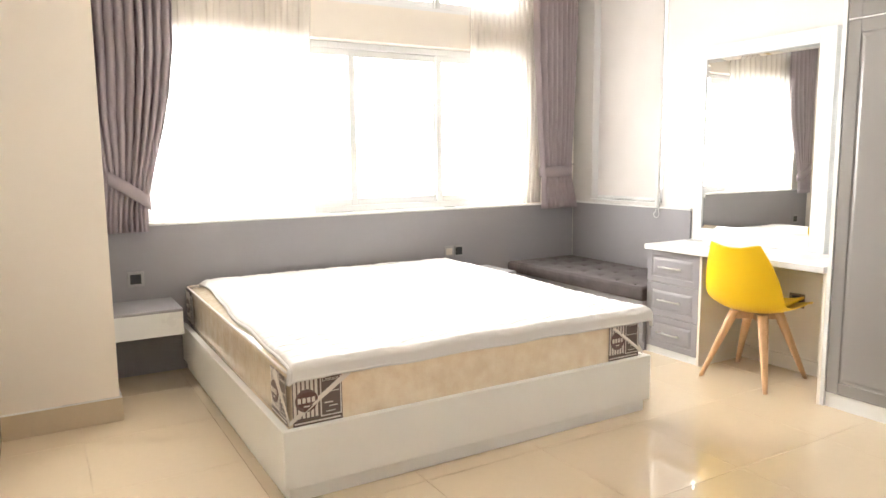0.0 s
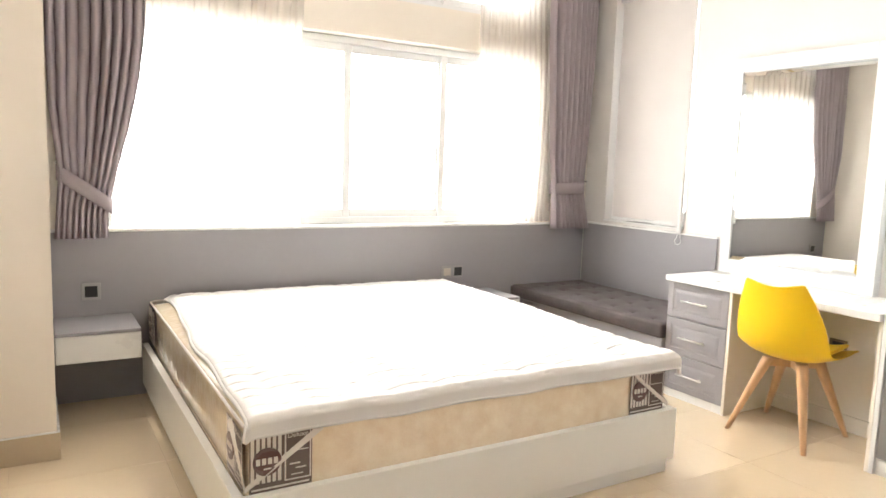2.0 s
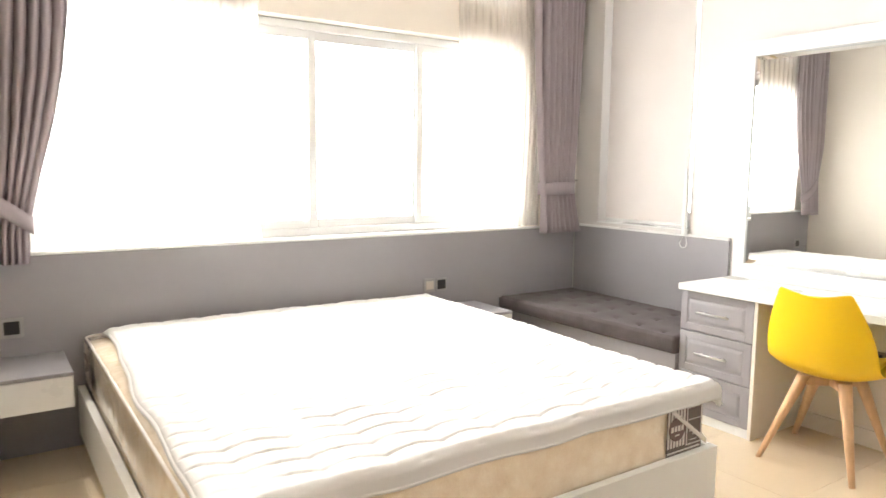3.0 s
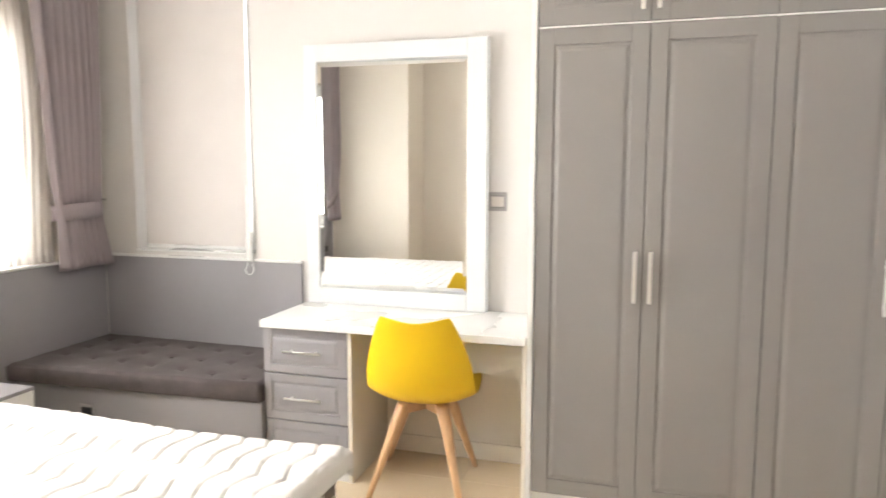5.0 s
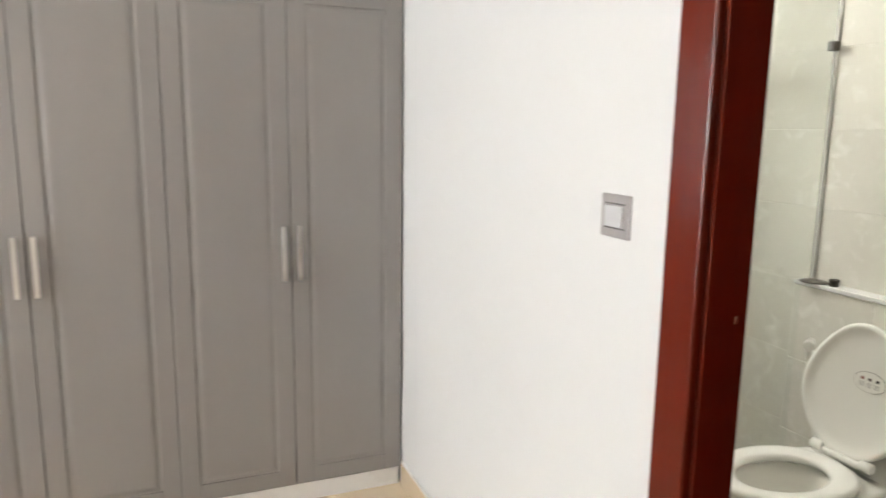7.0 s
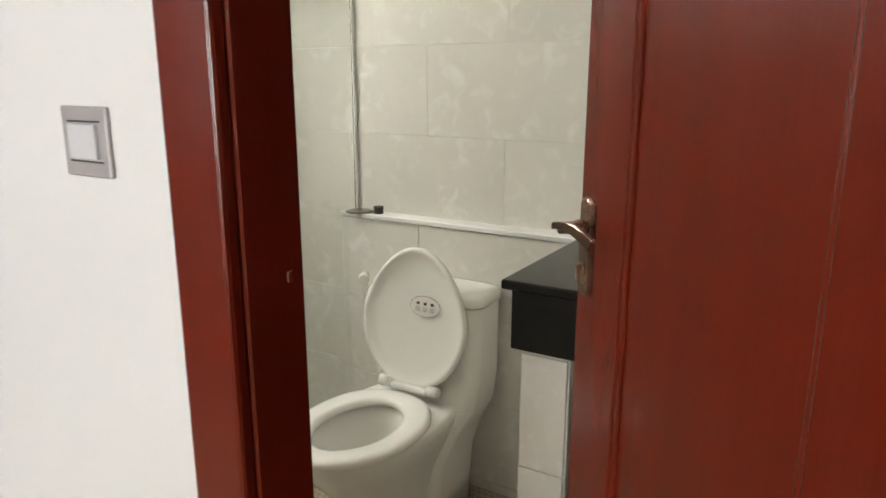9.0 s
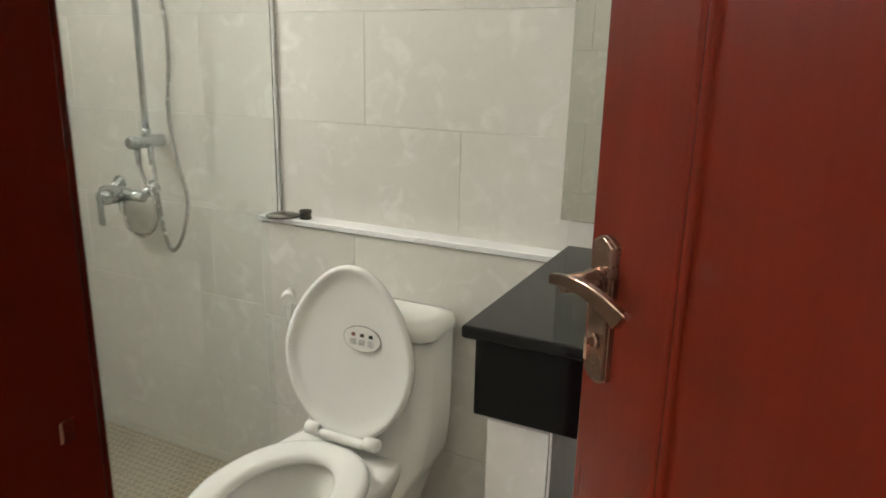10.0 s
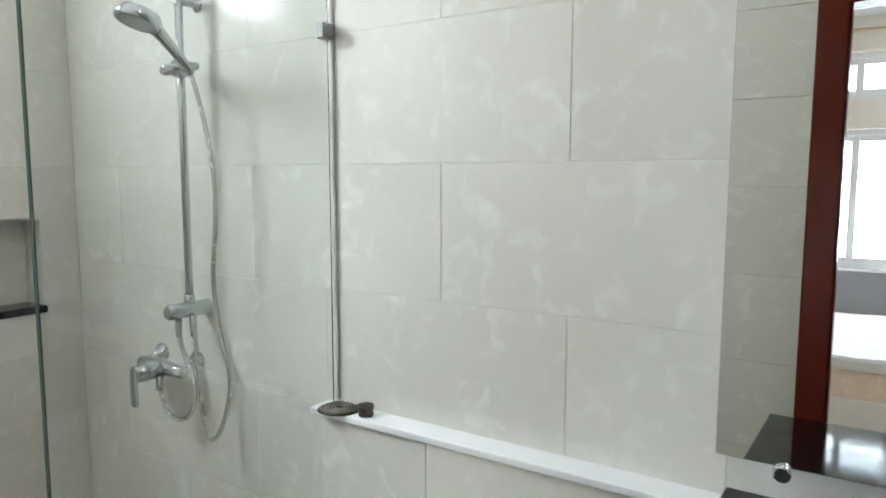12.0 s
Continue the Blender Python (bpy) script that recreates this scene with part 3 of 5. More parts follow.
drape("grey-mauve pleated curtain tied back beside the column",
      lambda z: ease(z, [(2.955, 2.215), (1.6, 2.225), (1.24, 2.262), (1.1, 2.250), (0.905, 2.236)]),
      lambda z: ease(z, [(2.955, 2.725), (2.33, 2.697), (1.99, 2.684), (1.74, 2.652), (1.5, 2.602), (1.335, 2.556), (1.2, 2.522), (1.05, 2.490), (0.905, 2.486)]), 9, (1.25, 1.07), 0.4)
drape("grey-mauve pleated curtain tied back in the window corner",
      lambda z: ease(z, [(2.955, 5.385), (2.2, 5.398), (1.8, 5.425), (1.5, 5.445), (1.27, 5.475), (1.2, 5.49), (0.905, 5.490)]),
      lambda z: ease(z, [(2.955, 5.865), (2.1, 5.850), (1.6, 5.835), (1.3, 5.815), (1.2, 5.810), (1.1, 5.83), (0.905, 5.875)]), 9, (1.205, 1.215), 1.1, 1.45)


def sheer(label, x0, x1, phase):
    ob = thing("sheer_curtain", label, "sheer curtain", (x0, N - 0.05, 0.95), "sheers of the wide window")
    part("voile", curtain_cloth(steps(2.95, 0.962, 22), lambda z: x0 + 0.02 * math.sin(2 * z), lambda z: x1 + 0.03 * math.sin(3 * z + phase), 14, lambda z: 0.006, N - 0.028, phase, 8), M_SHEER, ob)
    bm = curtain_cloth([0.988, 0.956], lambda z: x0 + 0.02 * math.sin(2 * z), lambda z: x1 + 0.03 * math.sin(3 * z + phase), 14, lambda z: 0.012, N - 0.031, phase, 8)
    part("hem", bm, M_SHEER, ob)


sheer("cream see-through sheer curtain gathered beside the drape", 2.48, 3.56, 0.3)
sheer("cream see-through sheer curtain gathered near the corner", 4.86, 5.56, 2.1)

# roller blind
blind = thing("roller_blind", "cream roller blind pulled down over the side window", "blind", (E + 0.04, 5.83, 1.0))
part("blind_cloth", boxes(((E + 0.039, 5.462, 1.005), (E + 0.0405, 6.135, 2.585))), M_BLIND, blind)
part("bottom_bar", boxes(((E + 0.034, 5.462, 0.992), (E + 0.046, 6.135, 1.012)), bevel=0.003), M_WHITE, blind)
bm = bmesh.new()
tube(bm, [(E + 0.045, 5.445, 2.600), (E + 0.045, 6.15, 2.600)], 0.022, 14)
part("roller", bm, M_WHITE, blind)
bm = bmesh.new()
loop = [(E - 0.004, 5.437, 2.58), (E - 0.010, 5.439, 1.7), (E - 0.016, 5.446, 1.0), (E - 0.026, 5.462, 0.90), (E - 0.028, 5.436, 0.872), (E - 0.026, 5.410, 0.90), (E - 0.018, 5.426, 1.0), (E - 0.010, 5.424, 1.7), (E - 0.004, 5.423, 2.58)]
tube(bm, spline(loop, 8), 0.0022, 6)
part("pull_cord", bm, M_WHITE, blind, "white looped pull cord")
bm = bmesh.new()
rings = []
for k, (z, w, d) in enumerate(((1.35, 0.010, 0.004), (1.25, 0.018, 0.007), (1.12, 0.026, 0.010), (1.0, 0.034, 0.014), (0.955, 0.040, 0.016), (0.945, 0.036, 0.012))):
    rings.append([Vector((E - 0.018 + d * math.sin(a), 5.440 + w * 0.6 * math.cos(a) + 0.004 * math.sin(3 * a), z)) for a in (2 * math.pi * i / 12 for i in range(12))])
loft(bm, rings)
part("cord_pouch", bm, M_WHITE, blind, "white cloth cord pouch")

# ---- bed ----
bed = thing("bed_frame", "low white boxed bed frame on a recessed plinth", "bed", (3.62, 5.33, 0))
BX0, BX1, BY0, BY1, BZ = 2.650, 4.607, 4.278, 6.375, 0.299
part("foot_board", boxes(((BX0, BY0, 0.066), (BX1, BY0 + 0.032, BZ)), bevel=0.002, seg=2), M_BEDWHITE, bed)
part("side_board", boxes(((BX0, BY0 + 0.0325, 0.066), (BX0 + 0.032, BY1, BZ)), bevel=0.002, seg=2), M_BEDWHITE, bed)
part("side_board", boxes(((BX1 - 0.032, BY0 + 0.0325, 0.066), (BX1, BY1, BZ)), bevel=0.002, seg=2), M_BEDWHITE, bed)
part("deck", boxes(((BX0 + 0.033, BY0 + 0.033, 0.17), (BX1 - 0.033, BY1, 0.20))), M_BEDWHITE, bed)
part("plinth", boxes(((BX0 + 0.022, BY0 + 0.022, 0.0), (BX1 - 0.022, BY1, 0.058)), ((BX0 + 0.05, BY0 + 0.05, 0.0585), (BX1 - 0.05, BY1, 0.169)), bevel=0.002), M_BEDWHITE, bed)

MX0, MX1, MY0, MY1, MZ0, MZ1 = 2.697, 4.566, 4.322, 6.372, 0.201, 0.518
mattress = thing("mattress", "golden brocade mattress in its clear wrapping with brown corner labels", "mattress", (3.62, 5.33, 0.2))


def soft_box(a, b, r, nx, ny, nz, bulge, wob):
    """A padded box: a rounded block whose faces swell and ripple a little."""
    bm = bmesh.new()
    bmesh.ops.create_cube(bm, size=2)
    bmesh.ops.subdivide_edges(bm, edges=bm.edges, cuts=14, use_grid_fill=True)
    c = [(p + q) / 2 for p, q in zip(a, b)]
    h = [(q - p) / 2 for p, q in zip(a, b)]
    for v in bm.verts:
        p = []
        for i in range(3):
            u = v.co[i]
            p.append(math.copysign(abs(u) ** 0.8, u))
        q = Vector([p[i] * h[i] for i in range(3)])
        inner = Vector([max(-(h[i] - r), min(h[i] - r, q[i])) for i in range(3)])
        d = q - inner
        if d.length > 1e-6:
            d = d.normalized() * min(d.length, r)
        q = inner + d
        s = bulge * (1 - p[0] ** 4) * (1 - p[2] ** 4) * (1 if abs(p[1]) > 0.98 else 0)
        q.y += math.copysign(s, q.y)
        s = bulge * (1 - p[1] ** 4) * (1 - p[2] ** 4) * (1 if abs(p[0]) > 0.98 else 0)
        q.x += math.copysign(s, q.x)
        q += Vector(noise.noise_vector(q * 7)) * wob
        v.co = q + Vector(c)
    for f in bm.faces:
        f.smooth = True
    return bm


part("ticking", soft_box((MX0, MY0, MZ0), (MX1, MY1, MZ1), 0.03, 0, 0, 0, 0.006, 0.004), M_MATT, mattress)
for z in (MZ0 + 0.085, MZ1 - 0.010):
    bm = bmesh.new()
    e = 0.003
    ring = [(MX0 - e + 0.03, MY0 - e), (MX1 + e - 0.03, MY0 - e), (MX1 + e, MY0 - e + 0.03), (MX1 + e, MY1 + e - 0.03), (MX1 + e - 0.03, MY1 + e), (MX0 - e + 0.03, MY1 + e), (MX0 - e, MY1 + e - 0.03), (MX0 - e, MY0 - e + 0.03), (MX0 - e + 0.03, MY0 - e)]
    tube(bm, [(x, y, z) for x, y in ring], 0.0055, 8)
    part("piping", bm, M_LABWHITE if z > 0.4 else M_MATT, mattress)


def text_mesh(body, size, m, material, parent, name="lettering"):
    cu = bpy.data.curves.new(name, "FONT")
    cu.body, cu.size, cu.align_x, cu.align_y, cu.extrude = body, size, "CENTER", "CENTER", 0.0002
    tmp = bpy.data.objects.new(name, cu)
    me = bpy.data.meshes.new_from_object(tmp)
    bpy.data.objects.remove(tmp)
    me.transform(m)
    me.materials.append(material)
    ob = new(name, me)
    ob.parent = parent
    return ob


M_ROUNDEL = mat("roundel brown", (0.15, 0.09, 0.085), 0.3)


def corner_label(origin, along, outward, flip=1):
    """A brown striped label sewn on a mattress side; along its face, from a corner."""
    a, o = Vector(along), Vector(outward)
    m = Matrix((( a.x, 0, o.x, origin[0]), (a.y, 0, o.y, origin[1]), (0, 1, 0, origin[2]), (0, 0, 0, 1)))
    w, h = 0.205, 0.195

    def flat(specs, z):
        return boxes(*[((x0, y0, z), (x1, y1, z + 0.0008)) for x0, y0, x1, y1 in specs], m=m)
    lab = part("label", flat([(0, 0, w, h)], 0.0005), M_DARKLAB, mattress, "dark brown printed label with pale stripes")
    for q in [(0.004 + 0.0175 * k, 0.030, 0.0150 + 0.0175 * k, h - 0.004) for k in range(6)] + [(0.113, 0.024, 0.118, h), (0.118, 0.024, w - 0.004, 0.028), (w - 0.008, 0.028, w - 0.004, h)]:
        part("stripe", flat([q], 0.0016), M_LABWHITE, lab)
    for q in ((0.124, h - 0.075, 0.192, h - 0.072), (0.130, 0.075, 0.165, 0.080), (0.150, 0.060, 0.185, 0.064), (0.135, 0.040, 0.175, 0.043)):
        part("emblem_bar", flat([q], 0.0016), M_LABWHITE, lab)
    bm = bmesh.new()
    tube(bm, [(0.056, 0.100, 0.0015), (0.056, 0.100, 0.0050)], 0.046, 28)
    bmesh.ops.transform(bm, matrix=m, verts=bm.verts)
    part("roundel", bm, M_ROUNDEL, lab)
    for q in [(0.020 + 0.019 * k, 0.092, 0.033 + 0.019 * k, 0.113) for k in range(4)] + [(0.044, 0.075, 0.068, 0.080)]:
        part("roundel_bar", flat([q], 0.0052), M_LABWHITE, lab)
    part("small_print", flat([(0.006, 0.008, 0.196, 0.014)], 0.0016), M_LABWHITE, lab)
    text_mesh("Deluxe", 0.024, m @ T(0.157, h - 0.022, 0.0018), M_LABWHITE, lab)


corner_label((MX0 + 0.004, MY0 - 0.009, MZ0 + 0.096), (1, 0, 0), (0, -1, 0))
corner_label((MX1 - 0.222, MY0 - 0.009, MZ0 + 0.096), (1, 0, 0), (0, -1, 0))
corner_label((MX0 - 0.009, MY0 + 0.222, MZ0 + 0.096), (0, -1, 0), (-1, 0, 0))
corner_label((MX0 - 0.009, MY1 - 0.004, MZ0 + 0.096), (0, -1, 0), (-1, 0, 0))

topper = thing("mattress_topper", "white quilted mattress pad with corner elastic straps", "mattress pad", (3.62, 5.33, 0.49))
NXQ, NYQ = 170, 400
PAD_R, PAD_HANG = 0.028, 0.038


def over_edge(d):
    """Cloth at arc length d from its hem, hung over a rounded edge: run inwards, drop, lean of the surface."""
    if d < PAD_HANG:
        return 0.0, PAD_R + PAD_HANG - d, 0.0
    a = (d - PAD_HANG) / PAD_R
    if a < math.pi / 2:
        return PAD_R - PAD_R * math.cos(a), PAD_R - PAD_R * math.sin(a), a
    return PAD_R + d - PAD_HANG - PAD_R * math.pi / 2, 0.0, math.pi / 2


def pad_point(u, v):
    """A point of the pad (v from foot to head, u across) and its inner side."""
    fy, fd, fa = over_edge(v * 2.09)
    sx, sd, sa = over_edge((1 - u) * 1.93)
    xl = 2.690 + 0.082 * min(1, v * 1.25) + 0.012 * math.sin(9 * v) + 0.006 * math.sin(23 * v)
    xr = 4.618 - 0.030 * min(1, v * 4) + 0.007 * math.sin(11 * v + 1)
    x = xl + (xr - xl) * (1 - sx / 1.87)
    y = 4.294 + 0.006 * math.sin(4 * u + 0.5) + 0.003 * math.sin(19 * u) + fy
    flat = math.sin(fa) ** 2 * math.sin(sa) ** 2 * min(1, u / 0.02)
    tri = abs(((x * 5.3) % 1) * 2 - 1)
    p = (y / 0.088 + 0.36 * tri + 0.05 * noise.noise((x * 5, y * 5, 2))) % 1
    d = min(p, 1 - p) * 0.088
    q = (x * 5.3) % 0.5
    e = min(q, 0.5 - q) / 5.3
    z = 0.553 + 0.006 * noise.noise((x * 2.2, y * 2.2, 0)) + 0.005 * noise.noise((x * 6, y * 6, 3))
    dash = 0.25 + 0.75 * max(0.0, min(1.0, 0.5 + 2.2 * noise.noise((x * 9, y * 4, 7))))
    z += flat * (0.0035 * (1 - math.exp(-d / 0.012)) - 0.0088 * dash * math.exp(-(d / 0.0050) ** 2) - 0.004 * math.exp(-(e / 0.010) ** 2))
    z -= fd + sd * (1 - 0.5 * math.cos(fa)) + 0.014 * max(0, 1 - u / 0.012) + 0.012 * max(0, 1 - (1 - v) / 0.015)
    if fa < 1.5:
        y -= 0.004 * math.sin(27 * u) * math.cos(fa)
    inner = Vector((x - 0.014 * math.cos(sa), y + 0.014 * math.cos(fa), z - 0.018 * math.sin(fa) * math.sin(sa)))
    return Vector((x, y, z)), inner


bm = bmesh.new()
top, low = [], []
for j in range(NYQ + 1):
    # closer rows where the cloth bends over the foot
    v = j / NYQ
    v = v * (0.55 + 0.45 * v)
    pts = [pad_point(1 - (1 - i / NXQ) * (0.6 + 0.4 * (1 - i / NXQ)), v) for i in range(NXQ + 1)]
    top.append([bm.verts.new(p) for p, q in pts])
    low.append([bm.verts.new(q) for p, q in pts])
for g, up in ((top, True), (low, False)):
    for j in range(NYQ):
        for i in range(NXQ):
            q = (g[j][i], g[j][i + 1], g[j + 1][i + 1], g[j + 1][i])
            bm.faces.new(q if up else q[::-1]).smooth = True
edge = [(0, i) for i in range(NXQ + 1)] + [(j, NXQ) for j in range(1, NYQ + 1)] + [(NYQ, i) for i in range(NXQ - 1, -1, -1)] + [(j, 0) for j in range(NYQ - 1, 0, -1)]
for (j, i), (l, k) in zip(edge, edge[1:] + edge[:1]):
    bm.faces.new((top[j][i], top[l][k], low[l][k], low[j][i]))
rim = [(top[j][i].co + low[j][i].co) / 2 for j, i in edge]
part("quilt", bm, M_TOPPER, topper)
bm = bmesh.new()
tube(bm, rim + rim[:1], 0.0088, 8, cap=False)
part("binding", bm, M_TOPPER, topper, "white corded binding")


def strap(a, b, c, w):
    """An elastic band over a mattress corner from a through c to b."""
    bm = bmesh.new()
    pts = [Vector(a), Vector(c), Vector(b)]
    rings = []
    for k, p in enumerate(pts):
        d = (pts[min(k + 1, 2)] - pts[max(k - 1, 0)]).normalized()
        o = (Vector((MX0 + 0.9, MY0 + 1.0, p.z)) - p).normalized() * -0.001
        s = d.cross(o.normalized()).normalized() * w
        rings.append([p - s, p + s, p + s + o * 2, p - s + o * 2])
    loft(bm, rings, smooth=False)
    part("strap", bm, M_LABWHITE, topper, "narrow white elastic corner strap")


strap((MX0 + 0.24, MY0 - 0.014, 0.485), (MX0 - 0.014, MY0 + 0.16, 0.49), (MX0 - 0.010, MY0 - 0.012, 0.315), 0.010)
strap((MX1 - 0.20, MY0 - 0.014, 0.470), (MX1 + 0.014, MY0 + 0.16, 0.470), (MX1 + 0.010, MY0 - 0.012, 0.315), 0.010)


# the mattress rises a little towards the head of the bed
for ob in mattress.children_recursive + topper.children_recursive:
    for v in ob.data.vertices:
        v.co.z += 0.0130 * max(0.0, v.co.y - 4.40)

# ---- nightstands ----
def nightstand(x0, x1, label):
    ob = thing("nightstand", label, "nightstand", ((x0 + x1) / 2, N - 0.15, 0.321), "floating nightstands by the bed")
    y0 = 5.99
    part("top", boxes(((x0, y0 - 0.004, 0.458), (x1, N - 0.019, 0.475)), bevel=0.002), M_GREY, ob, "grey top board")
    part("body", boxes(((x0 + 0.002, y0 + 0.018, 0.321), (x1 - 0.002, N - 0.019, 0.457))), M_WHITE, ob)
    part("drawer_front", boxes(((x0, y0, 0.321), (x1, y0 + 0.017, 0.4565)), bevel=0.0015), M_WHITE, ob)
    return ob


nightstand(2.215, 2.600, "floating white nightstand with a grey top beside the column")
nightstand(4.63, 5.00, "floating white nightstand with a grey top beside the window seat")


# ---- sockets and switches ----
def plate(name, center, normal, w, h, inserts, label, cat, plate_mat=None):
    """A wall plate with inset pieces: normal is one of the axes as (axis, sign)."""
    ax, sg = normal
    c = Vector(center)

    def P(u, d, z):
        v = c.copy()
        v[1 - ax] += u
        v[ax] += sg * d
        v.z += z
        return tuple(v)
    ob = thing(name, label, cat, center, "wall plates")
    part("cover", boxes((P(-w / 2, 0, -h / 2), P(w / 2, 0.007, h / 2)), bevel=0.003, seg=2), plate_mat or M_SOCK, ob)
    for n, u0, z0, u1, z1, m, d in inserts:
        part(n, boxes((P(u0, 0.005, z0), P(u1, d, z1)), bevel=0.0012), m, ob)
    return ob


YP = N - 0.018
SOCK_IN = [("outlet", -0.031, -0.030, 0.031, 0.030, M_DARK, 0.0082)]
SW_IN = [("rocker", -0.028, -0.026, 0.028, 0.026, mat("champagne rocker", (0.55, 0.48, 0.42), 0.3, 0.2), 0.0105)]
plate("wall_socket", (2.400, YP, 0.608), (1, -1), 0.094, 0.092, SOCK_IN, "grey framed dark socket on the grey panel", "socket")
plate("wall_switch", (4.643, YP, 0.607), (1, -1), 0.086, 0.086, SW_IN, "grey framed beige switch above the nightstand", "switch")
plate("wall_socket", (4.733, YP, 0.607), (1, -1), 0.080, 0.086, SOCK_IN, "dark socket beside the switch on the grey panel", "socket")
plate("wall_socket", (5.297, 5.99, 0.25), (0, -1), 0.088, 0.086, SOCK_IN, "dark socket on the window seat front", "socket")
plate("wall_socket", (5.888, 4.30, 0.44), (0, -1), 0.10, 0.086, SOCK_IN, "dark socket on the board under the desk", "socket", mat("dark champagne plate", (0.20, 0.15, 0.11), 0.35, 0.3))
plate("wall_switch", (E, 4.090, 1.281), (0, -1), 0.090, 0.090,
      [("rocker", -0.030, -0.024, 0.030, 0.024, mat("pale rocker", (0.62, 0.58, 0.54), 0.3, 0.1), 0.0105), ("gap", -0.034, -0.028, 0.034, -0.0255, M_DARK, 0.0078), ("gap", -0.034, 0.0255, 0.034, 0.028, M_DARK, 0.0078)], "grey framed wall switch beside the mirror", "switch")
plate("wall_switch", (4.060, S, 1.306), (1, 1), 0.098, 0.092,
      [("rocker", -0.029, -0.022, 0.029, 0.023, mat("white rocker", (0.50, 0.51, 0.53), 0.25), 0.0125), ("gap", -0.036, -0.027, 0.036, -0.024, M_DARK, 0.0078), ("gap", -0.036, 0.025, 0.036, 0.028, M_DARK, 0.0078)], "grey framed white light switch beside the bathroom door", "switch")

# ---- window seat ----
seat = thing("window_seat", "grey lacquered boxed window seat in the corner", "bench", (5.63, 5.75, 0))
part("front_board", boxes(((5.374, 5.104, 0.06), (5.392, N - 0.0185, 0.345)), bevel=0.002), M_GREY, seat)
part("top_board", boxes(((5.3925, 5.104, 0.325), (E - 0.017, N - 0.0185, 0.345))), M_GREY, seat)
part("end_board", boxes(((5.3925, 5.104, 0.0), (5.90, 5.122, 0.3245))), M_GREY, seat)
part("plinth", boxes(((5.40, 5.123, 0.0), (5.42, N - 0.0185, 0.059))), M_GREY, seat)

for ob in seat.children:                      # the front runs out of square and the top rises to the window
    for v in ob.data.vertices:
        t = (v.co.y - 5.104) / 1.278
        v.co.x += (0.047 - 0.165 * t) if v.co.x < 5.43 else 0.0
        v.co.z += 0.055 * t if v.co.z > 0.3 else 0.0

cushion = thing("seat_cushion", "dark grey tufted velvet seat cushion on the window seat", "cushion", (5.63, 5.75, 0.346))
bm = bmesh.new()
CX0, CX1, CY0, CY1 = 5.350, 5.890, 5.107, 6.378
nx, ny = 44, 96
buttons = [(CX0 + 0.11 + 0.155 * i, CY0 + 0.11 + 0.175 * j) for i in range(3) for j in range(7)]
grid = []
for j in range(ny + 1):
    row = []
    for i in range(nx + 1):
        u, v = i / nx, j / ny
        x, y = CX0 + 0.062 - 0.205 * v * (1 - u) + (CX1 - CX0 - 0.062) * u, CY0 + (CY1 - CY0) * v
        e = min(u * 0.53, (1 - u) * 0.53, v * 1.27, (1 - v) * 1.27)
        z = 0.440 + 0.036 * u * (1 - v) + 0.046 * v - 0.012 * max(0, 1 - e / 0.012) ** 2
        for bx, by in buttons:
            d = math.hypot(x - bx, y - by)
            z -= 0.012 * math.exp(-(d / 0.016) ** 2) + 0.004 * math.exp(-(d / 0.05) ** 2)
        z += 0.004 * noise.noise((x * 9, y * 9, 1))
        row.append(bm.verts.new((x, y, z)))
    grid.append(row)
for j in range(ny):
    for i in range(nx):
        bm.faces.new((grid[j][i], grid[j][i + 1], grid[j + 1][i + 1], grid[j + 1][i])).smooth = True
edge = [(0, i) for i in range(nx + 1)] + [(j, nx) for j in range(1, ny + 1)] + [(ny, i) for i in range(nx - 1, -1, -1)] + [(j, 0) for j in range(ny - 1, 0, -1)]
rings = [[grid[j][i] for j, i in edge]]
for z, o in ((0.420, 0.003), (0.372, 0.003), (0.3525, -0.002), (0.3465, -0.004)):
    rings.append([bm.verts.new((min(max(grid[j][i].co.x + (o if i == nx else -o if i == 0 else 0), 5.18), 5.893), grid[j][i].co.y, z + 0.055 * j / ny + 0.003 * noise.noise((i * 0.7, j * 0.7, z * 20)) * (z > 0.35))) for j, i in edge])
for a, b in zip(rings, rings[1:]):
    for k in range(len(a)):
        bm.faces.new((a[k], b[k], b[(k + 1) % len(a)], a[(k + 1) % len(a)])).smooth = True
bm.faces.new(rings[-1])
part("pad", bm, M_TUFT, cushion)
for bx, by in buttons:
    bm = bmesh.new()
    bmesh.ops.create_uvsphere(bm, u_segments=10, v_segments=6, radius=0.010, matrix=T(bx, by, 0.431 + 0.036 * (bx - CX0) / 0.54 * (1 - (by - CY0) / 1.27) + 0.046 * (by - CY0) / 1.27) @ Matrix.Diagonal((1, 1, 0.5, 1)))
    part("button", bm, M_TUFT, cushion, smooth=True)


